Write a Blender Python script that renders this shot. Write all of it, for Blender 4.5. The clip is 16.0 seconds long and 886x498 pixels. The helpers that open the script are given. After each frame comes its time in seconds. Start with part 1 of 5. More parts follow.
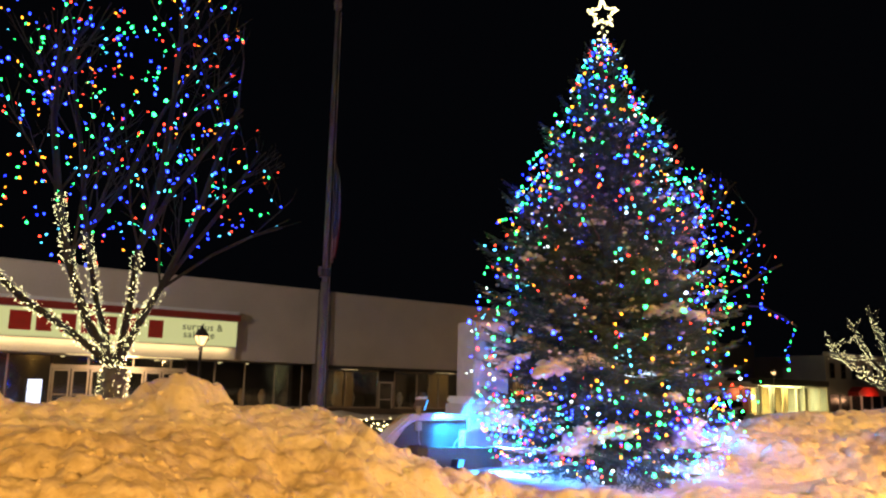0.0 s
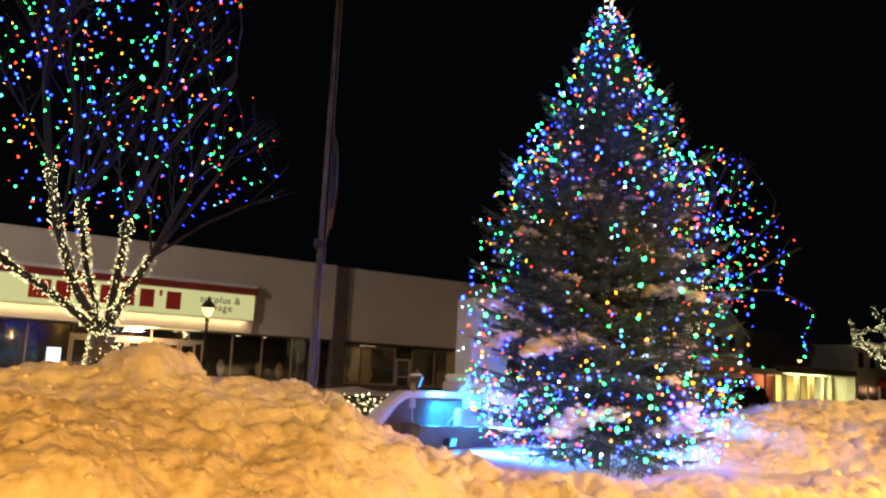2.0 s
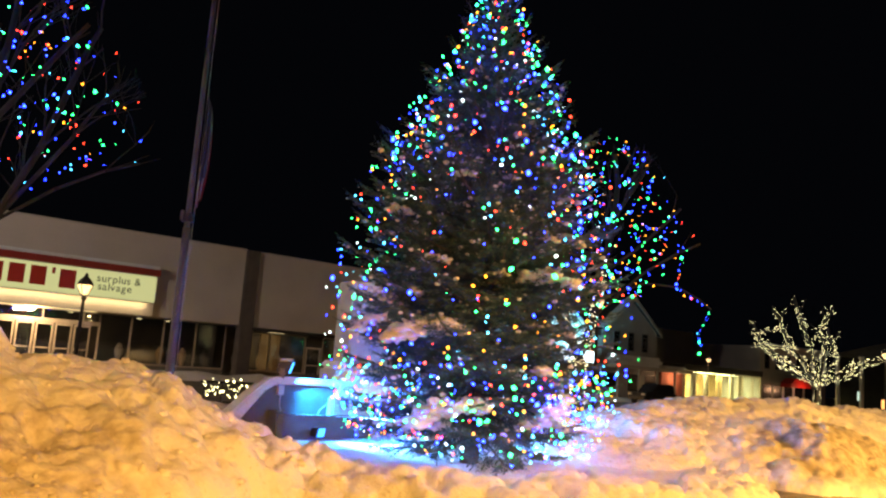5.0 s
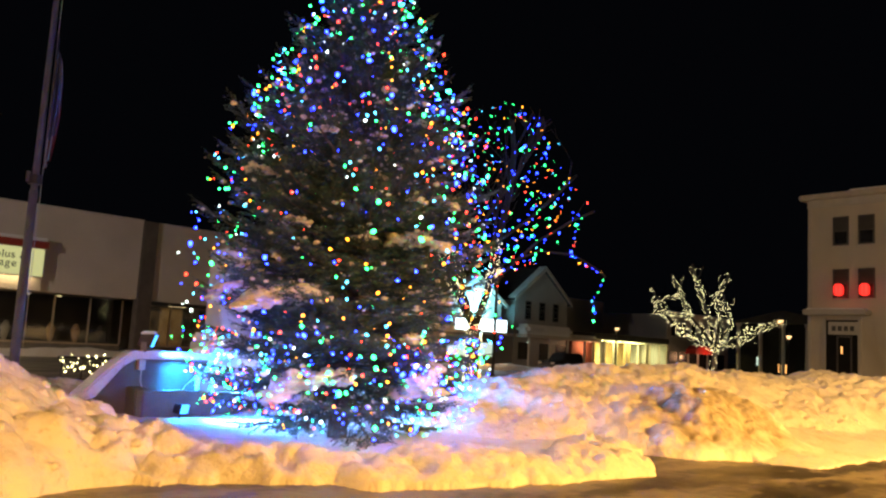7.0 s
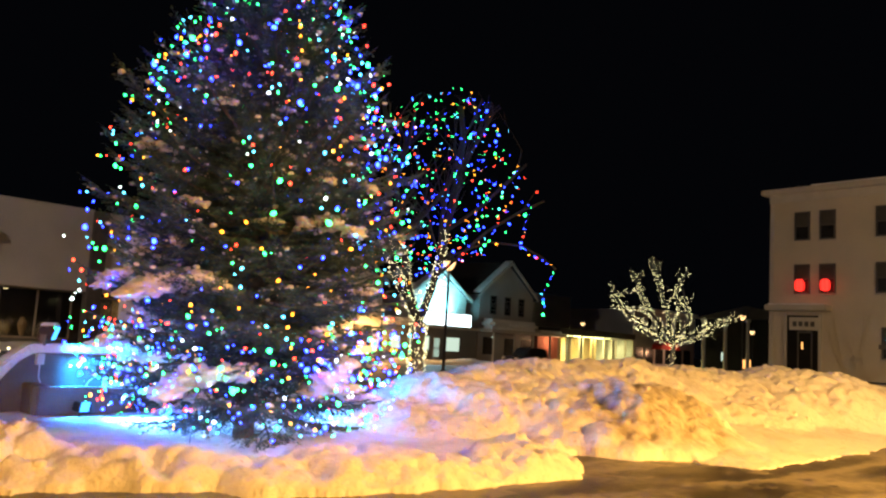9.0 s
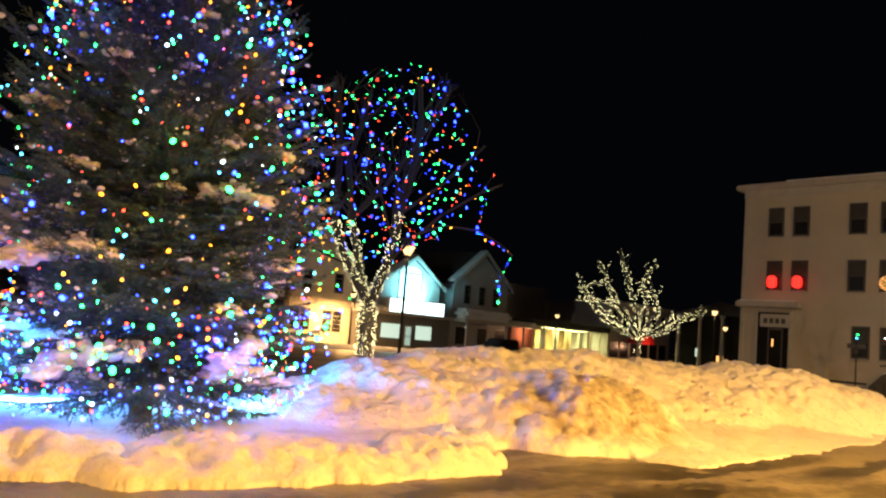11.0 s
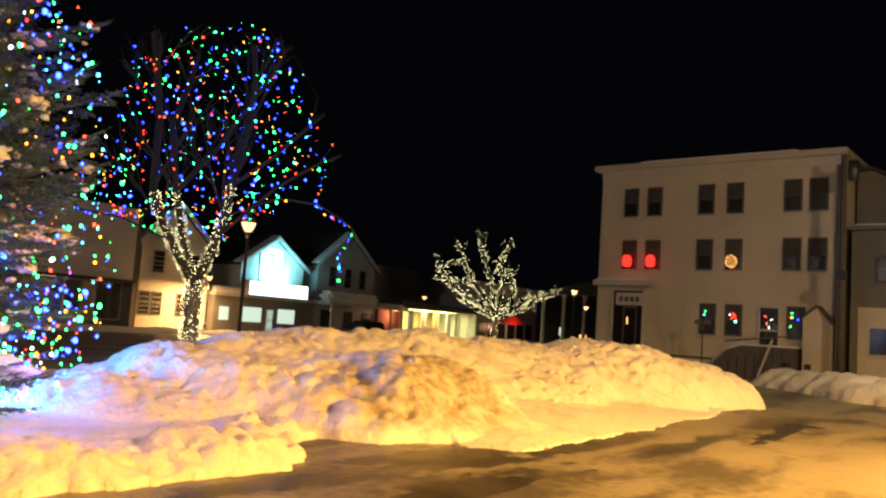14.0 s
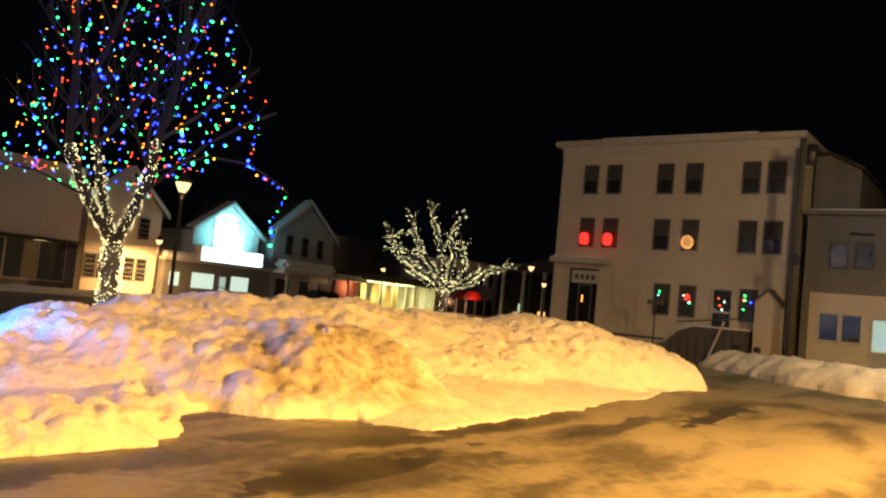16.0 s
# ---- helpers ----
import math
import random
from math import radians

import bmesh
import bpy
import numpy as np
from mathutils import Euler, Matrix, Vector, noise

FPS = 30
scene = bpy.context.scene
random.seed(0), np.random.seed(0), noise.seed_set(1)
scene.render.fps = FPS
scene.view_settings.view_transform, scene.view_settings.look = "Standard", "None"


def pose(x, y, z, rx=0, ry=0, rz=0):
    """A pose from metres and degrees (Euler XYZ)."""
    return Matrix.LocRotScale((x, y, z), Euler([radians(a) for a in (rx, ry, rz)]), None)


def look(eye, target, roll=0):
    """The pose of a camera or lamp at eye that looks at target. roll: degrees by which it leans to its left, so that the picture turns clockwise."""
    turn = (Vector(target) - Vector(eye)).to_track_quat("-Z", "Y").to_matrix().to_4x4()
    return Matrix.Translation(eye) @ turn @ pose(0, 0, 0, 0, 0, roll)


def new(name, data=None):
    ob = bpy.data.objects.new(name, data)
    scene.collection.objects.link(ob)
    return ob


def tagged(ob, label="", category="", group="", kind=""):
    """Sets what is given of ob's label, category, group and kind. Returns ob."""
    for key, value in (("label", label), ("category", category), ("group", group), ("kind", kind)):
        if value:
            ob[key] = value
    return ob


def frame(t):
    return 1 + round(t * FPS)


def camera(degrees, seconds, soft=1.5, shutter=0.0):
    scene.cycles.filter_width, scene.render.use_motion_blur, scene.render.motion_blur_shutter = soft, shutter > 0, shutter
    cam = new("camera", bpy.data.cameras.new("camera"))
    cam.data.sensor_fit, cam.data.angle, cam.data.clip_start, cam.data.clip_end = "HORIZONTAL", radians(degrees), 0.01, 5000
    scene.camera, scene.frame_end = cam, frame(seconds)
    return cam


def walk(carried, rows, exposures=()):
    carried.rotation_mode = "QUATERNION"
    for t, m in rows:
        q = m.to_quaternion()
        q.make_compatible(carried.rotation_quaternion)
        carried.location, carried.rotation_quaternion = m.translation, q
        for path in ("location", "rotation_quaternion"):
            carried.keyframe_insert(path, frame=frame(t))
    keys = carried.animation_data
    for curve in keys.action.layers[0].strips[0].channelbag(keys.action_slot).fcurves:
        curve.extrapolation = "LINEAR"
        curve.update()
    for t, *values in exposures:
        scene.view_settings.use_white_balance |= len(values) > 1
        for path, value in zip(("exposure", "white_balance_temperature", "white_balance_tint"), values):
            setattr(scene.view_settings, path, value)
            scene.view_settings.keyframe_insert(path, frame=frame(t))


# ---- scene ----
cam = camera(57.2, 16.0, soft=2.3)
METRES, EYE, TILT, LEAN, TURN = 9.5, 1.75, -2.6, 0.1, -36.2
ROWS = [
    (0.0, 0.0, 0.0, 0.0, -0.31, 12.64, -1.36),
    (0.5, 0.0136, 0.0172, 0.0007, -1.3, 11.87, -0.59),
    (1.0, 0.0258, 0.0372, 0.003, -1.15, 13.9, -0.54),
    (1.5, 0.0523, 0.0459, 0.0021, 0.57, 12.77, -1.72),
    (2.0, 0.0738, 0.0545, 0.0007, 1.46, 11.15, -2.97),
    (2.5, 0.0861, 0.078, 0.0022, -0.08, 9.72, -1.78),
    (3.0, 0.0993, 0.1, 0.0034, -1.64, 10.58, -2.21),
    (5.5, 0.2137, 0.1743, 0.0024, -3.9, 10.6, -4.32),
    (6.0, 0.2387, 0.1894, 0.0048, -4.25, 8.87, -5.06),
    (6.5, 0.2614, 0.2178, 0.0076, -8.12, 9.28, -4.53),
    (7.0, 0.2913, 0.233, 0.0059, -9.22, 9.37, -2.97),
    (7.5, 0.3241, 0.2444, 0.0047, -7.41, 8.43, -5.38),
    (8.0, 0.3484, 0.277, 0.0082, -8.7, 7.66, -4.18),
    (8.5, 0.3733, 0.2993, 0.0118, -10.59, 9.06, -2.56),
    (11.0, 0.5167, 0.396, 0.0126, -12.44, 8.52, -4.35),
    (11.5, 0.536, 0.4264, 0.0156, -14.3, 9.0, -3.09),
    (12.0, 0.5626, 0.4406, 0.0141, -15.19, 9.13, -2.16),
    (12.5, 0.5949, 0.455, 0.015, -15.75, 8.25, -4.87),
    (13.0, 0.617, 0.4787, 0.0175, -17.79, 7.17, -4.0),
    (13.5, 0.6341, 0.5016, 0.0172, -19.75, 8.13, -2.22),
    (14.0, 0.6604, 0.5029, 0.0163, -21.04, 7.91, -3.04),
    (14.5, 0.6925, 0.5085, 0.0159, -20.48, 7.64, -4.81),
    (15.0, 0.7183, 0.5335, 0.0182, -22.71, 6.55, -4.33),
    (15.5, 0.7461, 0.5571, 0.0187, -24.19, 7.29, -1.94),
    (16.0, 0.7778, 0.5657, 0.0182, -23.53, 6.27, -4.66),
]
walk(cam, [(t, pose(0, 0, EYE, TILT, LEAN, TURN) @ pose(METRES * x, METRES * y, METRES * z, 90 + pitch, roll, yaw)) for t, x, y, z, yaw, pitch, roll in ROWS])

# ---- world and large lights ----
world = bpy.data.worlds.new("night")
world.use_nodes = True
scene.world = world
world.node_tree.nodes["Background"].inputs[0].default_value = (0.35, 0.4, 0.6, 1)
world.node_tree.nodes["Background"].inputs[1].default_value = 0.003
scene.view_settings.exposure = 0.0
SODIUM = (1.0, 0.49, 0.105)


def lamp(kind, place, power, colour, size=0.2, target=None, spread=None):
    data = bpy.data.lights.new("lamp", kind)
    data.energy, data.color = power, colour
    if kind == "AREA":
        data.size = size
        if spread:
            data.spread = radians(spread)
    elif kind == "SPOT":
        data.spot_size, data.spot_blend, data.shadow_soft_size = radians(spread or 90), 0.6, size
    else:
        data.shadow_soft_size = size
    ob = new("lamp", data)
    ob.matrix_world = look(place, target) if target else pose(*place)
    return tagged(ob, kind="structure")


# ---- materials ----
def mat(name, colour, rough=0.7, metal=0.0, vary=0.25, scale=3.0, fine=40.0, bump=0.2, second=None, spec=0.5, depth=0.02):
    m = bpy.data.materials.new(name)
    m.use_nodes = True
    n, l = m.node_tree.nodes, m.node_tree.links
    b = n["Principled BSDF"]
    b.inputs["Roughness"].default_value, b.inputs["Metallic"].default_value = rough, metal
    b.inputs["Specular IOR Level"].default_value = spec
    co = n.new("ShaderNodeTexCoord")
    big, small = n.new("ShaderNodeTexNoise"), n.new("ShaderNodeTexNoise")
    for node, s in ((big, scale), (small, fine)):
        node.inputs["Scale"].default_value, node.inputs["Detail"].default_value = s, 5
        l.new(co.outputs["Object"], node.inputs["Vector"])
    ramp = n.new("ShaderNodeValToRGB")
    c = Vector(colour)
    d = Vector(second) if second else c * (1 - vary)
    ramp.color_ramp.elements[0].position, ramp.color_ramp.elements[1].position = 0.32, 0.68
    ramp.color_ramp.elements[0].color, ramp.color_ramp.elements[1].color = (*d, 1), (*c, 1)
    mix = n.new("ShaderNodeMath")
    mix.operation = "MULTIPLY_ADD"
    mix.inputs[1].default_value, mix.inputs[2].default_value = 0.35, -0.175
    l.new(small.outputs["Fac"], mix.inputs[0])
    add = n.new("ShaderNodeMath")
    add.operation = "ADD"
    l.new(big.outputs["Fac"], add.inputs[0])
    l.new(mix.outputs[0], add.inputs[1])
    l.new(add.outputs[0], ramp.inputs["Fac"])
    l.new(ramp.outputs["Color"], b.inputs["Base Color"])
    if bump:
        bp = n.new("ShaderNodeBump")
        bp.inputs["Strength"].default_value, bp.inputs["Distance"].default_value = bump, depth
        l.new(small.outputs["Fac"], bp.inputs["Height"])
        l.new(bp.outputs["Normal"], b.inputs["Normal"])
    return m


def glow(name, colour, strength):
    m = bpy.data.materials.new(name)
    m.use_nodes = True
    b = m.node_tree.nodes["Principled BSDF"]
    b.inputs["Base Color"].default_value = (*[0.03 + 0.25 * c for c in colour], 1)
    b.inputs["Emission Color"].default_value, b.inputs["Emission Strength"].default_value = (*colour, 1), strength
    return m


def glass_mat(name, tint, rough=0.05):
    m = bpy.data.materials.new(name)
    m.use_nodes = True
    n, l = m.node_tree.nodes, m.node_tree.links
    g, t, mx = n.new("ShaderNodeBsdfGlossy"), n.new("ShaderNodeBsdfTransparent"), n.new("ShaderNodeMixShader")
    g.inputs["Roughness"].default_value = rough
    t.inputs["Color"].default_value = (*tint, 1)
    mx.inputs[0].default_value = 0.12
    l.new(t.outputs[0], mx.inputs[1])
    l.new(g.outputs[0], mx.inputs[2])
    l.new(mx.outputs[0], n["Material Output"].inputs["Surface"])
    return m


def snow_mat(name, clean, dirty, amount):
    """Ploughed snow: grain, crust and soiled patches."""
    m = mat(name, clean, rough=0.92, scale=0.9, fine=14.0, bump=0.45, second=dirty, depth=0.05, spec=0.1)
    n = m.node_tree.nodes
    ramp = next(x for x in n if x.type == "VALTORGB")
    ramp.color_ramp.elements[0].position, ramp.color_ramp.elements[1].position = 0.30 + amount * 0.1, 0.42 + amount * 0.25
    # grit thrown up with the snow
    l = m.node_tree.links
    grit, mask, mix = n.new("ShaderNodeTexNoise"), n.new("ShaderNodeValToRGB"), n.new("ShaderNodeMixRGB")
    grit.inputs["Scale"].default_value, grit.inputs["Detail"].default_value = 9.0, 9
    l.new(next(x for x in n if x.type == "TEX_COORD").outputs["Object"], grit.inputs["Vector"])
    mask.color_ramp.elements[0].position, mask.color_ramp.elements[1].position = 0.60 - 0.05 * amount, 0.74 - 0.05 * amount
    l.new(grit.outputs["Fac"], mask.inputs["Fac"])
    l.new(mask.outputs["Color"], mix.inputs["Fac"])
    l.new(ramp.outputs["Color"], mix.inputs["Color1"])
    mix.inputs["Color2"].default_value = (0.22 + 0.5 * (1 - amount), 0.18 + 0.5 * (1 - amount), 0.13 + 0.5 * (1 - amount), 1)
    l.new(mix.outputs["Color"], n["Principled BSDF"].inputs["Base Color"])
    # crumbly relief at two sizes
    l = m.node_tree.links
    first = next(x for x in n if x.type == "BUMP")
    co = next(x for x in n if x.type == "TEX_COORD")
    for size, depth in ((6.0, 0.10), (17.0, 0.045)):
        cell = n.new("ShaderNodeTexVoronoi")
        cell.inputs["Scale"].default_value = size
        l.new(co.outputs["Object"], cell.inputs["Vector"])
        relief = n.new("ShaderNodeBump")
        relief.invert = True
        relief.inputs["Strength"].default_value, relief.inputs["Distance"].default_value = 0.12 + 0.35 * amount, depth
        l.new(cell.outputs["Distance"], relief.inputs["Height"])
        l.new(first.outputs["Normal"], relief.inputs["Normal"])
        first = relief
    l.new(first.outputs["Normal"], n["Principled BSDF"].inputs["Normal"])
    return m


SNOW = snow_mat("snow_clean", (0.86, 0.87, 0.9), (0.7, 0.72, 0.76), 0.2)
PLOUGHED = snow_mat("snow_ploughed", (0.87, 0.865, 0.86), (0.75, 0.735, 0.70), 0.12)


def stain(m, centre_at, radii, clean, dirty, seed=0.0):
    """A soiled patch with a ragged edge on a snow material."""
    n, l = m.node_tree.nodes, m.node_tree.links
    b = n["Principled BSDF"]
    before = b.inputs["Base Color"].links[0].from_socket
    co = next(x for x in n if x.type == "TEX_COORD")
    place = n.new("ShaderNodeMapping")
    place.inputs["Location"].default_value = [-c / r for c, r in zip(centre_at, radii)]
    place.inputs["Scale"].default_value = [1 / r for r in radii]
    l.new(co.outputs["Object"], place.inputs["Vector"])
    far, ragged, edge, speck, tone, mix = (n.new(k) for k in ("ShaderNodeVectorMath", "ShaderNodeTexNoise", "ShaderNodeMath", "ShaderNodeTexNoise", "ShaderNodeValToRGB", "ShaderNodeMixRGB"))
    far.operation, edge.operation = "LENGTH", "ADD"
    l.new(place.outputs["Vector"], far.inputs[0])
    ragged.inputs["Scale"].default_value, ragged.inputs["Detail"].default_value = 1.6 + seed, 7
    speck.inputs["Scale"].default_value, speck.inputs["Detail"].default_value = 5.0 + seed, 9
    for node in (ragged, speck):
        l.new(co.outputs["Object"], node.inputs["Vector"])
    l.new(far.outputs["Value"], edge.inputs[0])
    l.new(ragged.outputs["Fac"], edge.inputs[1])
    band = n.new("ShaderNodeMapRange")
    band.inputs["From Min"].default_value, band.inputs["From Max"].default_value = 1.55, 1.15
    l.new(edge.outputs[0], band.inputs["Value"])
    tone.color_ramp.elements[0].position, tone.color_ramp.elements[1].position = 0.38, 0.62
    tone.color_ramp.elements[0].color, tone.color_ramp.elements[1].color = (*dirty, 1), (*clean, 1)
    l.new(speck.outputs["Fac"], tone.inputs["Fac"])
    l.new(band.outputs["Result"], mix.inputs["Fac"])
    l.new(before, mix.inputs["Color1"])
    l.new(tone.outputs["Color"], mix.inputs["Color2"])
    l.new(mix.outputs["Color"], b.inputs["Base Color"])


stain(PLOUGHED, (20.0, 8.3, 0.5), (2.5, 1.7, 1.6), (0.66, 0.61, 0.51), (0.40, 0.35, 0.26))
stain(PLOUGHED, (3.0, 9.6, 0.6), (3.6, 1.6, 1.3), (0.74, 0.69, 0.60), (0.52, 0.46, 0.37), 0.7)
ROAD = mat("road_packed_snow", (0.265, 0.245, 0.2), rough=0.5, scale=0.28, fine=6.0, bump=0.35, second=(0.10, 0.092, 0.078), depth=0.03)
# bare streaks lie along the way that cars take
_n, _l = ROAD.node_tree.nodes, ROAD.node_tree.links
_map = _n.new("ShaderNodeMapping")
_map.inputs["Scale"].default_value = (0.55, 1.5, 1.0)
_map.inputs["Rotation"].default_value = (0, 0, radians(-8))
_l.new(next(x for x in _n if x.type == "TEX_COORD").outputs["Object"], _map.inputs["Vector"])
_big = next(x for x in _n if x.type == "TEX_NOISE")
_big.inputs["Scale"].default_value, _big.inputs["Detail"].default_value, _big.inputs["Distortion"].default_value = 0.42, 8, 0.6
_l.new(_map.outputs["Vector"], _big.inputs["Vector"])
_ramp = next(x for x in _n if x.type == "VALTORGB")
_ramp.color_ramp.elements[0].position, _ramp.color_ramp.elements[1].position = 0.40, 0.56
ASPHALT = mat("wet_asphalt", (0.06, 0.055, 0.05), rough=0.35, vary=0.5, scale=1.5, fine=50, bump=0.3)
CONCRETE = mat("concrete", (0.17, 0.168, 0.16), rough=0.85, vary=0.3, scale=2.0, fine=30, bump=0.3)
GRANITE = mat("pale_granite", (0.62, 0.62, 0.62), rough=0.6, vary=0.15, scale=4.0, fine=90, bump=0.1)
FASCIA = mat("fascia_panel", (0.66, 0.6, 0.56), rough=0.7, vary=0.15, scale=0.3, fine=8, bump=0.05)
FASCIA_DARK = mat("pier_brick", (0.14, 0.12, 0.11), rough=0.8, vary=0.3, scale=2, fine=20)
DARK = mat("dark_metal", (0.03, 0.03, 0.032), rough=0.45, vary=0.3, scale=5, fine=60, bump=0.05)
ALU = mat("aluminium_frame", (0.45, 0.4, 0.34), rough=0.4, metal=0.5, vary=0.2, scale=4, fine=60, bump=0.03)
STEEL = mat("grey_pole_metal", (0.16, 0.16, 0.165), rough=0.4, metal=0.7, vary=0.3, scale=3, fine=60, bump=0.05)
POLE_PAINT = mat("weathered_pole_paint", (0.18, 0.185, 0.19), rough=0.7, vary=0.3, scale=3, fine=60, bump=0.05, spec=0.2)
BARK = mat("bark", (0.17, 0.155, 0.14), rough=0.9, vary=0.5, scale=8, fine=45, bump=0.8)
TWIG = mat("twig_bark", (0.032, 0.031, 0.03), rough=0.9, vary=0.3, scale=8, fine=45, bump=0.2)
NEEDLE = mat("spruce_needles", (0.09, 0.165, 0.155), rough=0.6, scale=2.5, fine=25, bump=0.0, second=(0.012, 0.034, 0.034))
CLAP_WHITE = mat("cream_clapboard", (0.66, 0.60, 0.50), rough=0.65, vary=0.12, scale=0.5, fine=9, bump=0.1)
CLAP_GREY = mat("grey_clapboard", (0.45, 0.45, 0.45), rough=0.7, vary=0.15, scale=0.5, fine=9, bump=0.1)
TRIM = mat("painted_trim", (0.6, 0.57, 0.52), rough=0.5, vary=0.12, scale=2, fine=30, bump=0.05)
ANNEX_GREY = mat("grey_painted_boards", (0.19, 0.185, 0.175), rough=0.75, vary=0.18, scale=0.6, fine=9, bump=0.1)
BRICK = mat("red_brick", (0.30, 0.11, 0.07), rough=0.85, vary=0.35, scale=3, fine=25, bump=0.3)
ROOF = mat("dark_roof", (0.06, 0.055, 0.055), rough=0.9, vary=0.3, scale=2, fine=20, bump=0.3)
# brown with the unlit room's darkness put into it
INTERIOR = mat("room_shade", (0.10, 0.09, 0.08), rough=0.9, vary=0.4, scale=0.7, fine=5, bump=0.0)
WARMROOM = mat("room_ochre", (0.6, 0.4, 0.2), rough=0.8, vary=0.3, scale=0.8, fine=6, bump=0.0)
SASH = mat("window_dark", (0.02, 0.02, 0.023), rough=0.25, vary=0.4, scale=1.5, fine=10, bump=0.02)
RED = mat("red_letter", (0.55, 0.025, 0.02), rough=0.4, vary=0.15, scale=2, fine=30, bump=0.03)
REDTRIM = mat("red_band", (0.33, 0.03, 0.02), rough=0.5, vary=0.2, scale=1, fine=20, bump=0.05)
CABLE = mat("white_cable", (0.6, 0.6, 0.6), rough=0.5, vary=0.1, bump=0.0)
WIRE = mat("green_wire", (0.02, 0.04, 0.02), rough=0.5, vary=0.1, bump=0.0)
FLAGRED = mat("flag_red", (0.25, 0.02, 0.025), rough=0.8, vary=0.15, bump=0.1)
FLAGWHITE = mat("flag_white", (0.36, 0.36, 0.38), rough=0.8, vary=0.1, bump=0.1)
FLAGBLUE = mat("flag_blue", (0.09, 0.1, 0.16), rough=0.8, vary=0.15, bump=0.1)
CARPAINT = mat("car_paint_dark", (0.03, 0.03, 0.035), rough=0.2, vary=0.2, bump=0.0, spec=0.7)
RUBBER = mat("rubber", (0.02, 0.02, 0.02), rough=0.8, bump=0.1)
GLASS = glass_mat("window_glass", (0.85, 0.88, 0.88))
SIGN = glow("sign_panel_lit", (0.86, 0.86, 0.38), 0.62)
FRAME = mat("weathered_frame", (0.10, 0.095, 0.09), rough=0.6, vary=0.2, scale=3, fine=40, bump=0.1)
MARQUEE = glow("marquee_lit", (0.72, 0.95, 1.0), 4.0)
CYANWIN = glow("window_cyan_lit", (0.42, 0.92, 1.0), 3.0)
# near-black that stands in for shade in the entrance and on the hall
SHADE_BLACK = mat("painted_shade", (0.012, 0.011, 0.01), rough=0.7, vary=0.4, scale=1.2, fine=9, bump=0.0, spec=0.2)
SHOPLIT = glow("shop_ceiling_lit", (1.0, 0.75, 0.35), 2.0)
TUBES = glow("shop_tubes_lit", (1.0, 0.95, 0.4), 26.0)
PALELIT = glow("window_pale_lit", (0.78, 1.0, 0.82), 0.8)
LANTERN = glow("lantern_lit", (1.0, 0.62, 0.26), 2.6)
REDLAMP = glow("red_lit", (1.0, 0.03, 0.02), 2.2)
ORANGELIT = glow("orange_lit", (1.0, 0.45, 0.12), 2.0)
BLUEFLOOD = glow("flood_lens", (0.05, 0.35, 1.0), 4.0)
MACHINE = glow("vending_front_lit", (0.75, 0.8, 1.0), 1.8)
BULBS = {
    "blue": glow("bulb_blue", (0.006, 0.016, 1.0), 62.0),
    "green": glow("bulb_green", (0.022, 1.0, 0.15), 17.0),
    "red": glow("bulb_red", (1.0, 0.04, 0.016), 13.0),
    "amber": glow("bulb_amber", (1.0, 0.3, 0.014), 10.0),
    "white": glow("bulb_white", (1.0, 0.88, 0.42), 6.5),
    "cool": glow("bulb_cool", (0.07, 0.6, 1.0), 12.0),
    "pale": glow("bulb_pale", (0.8, 1.0, 0.9), 7.0),
}


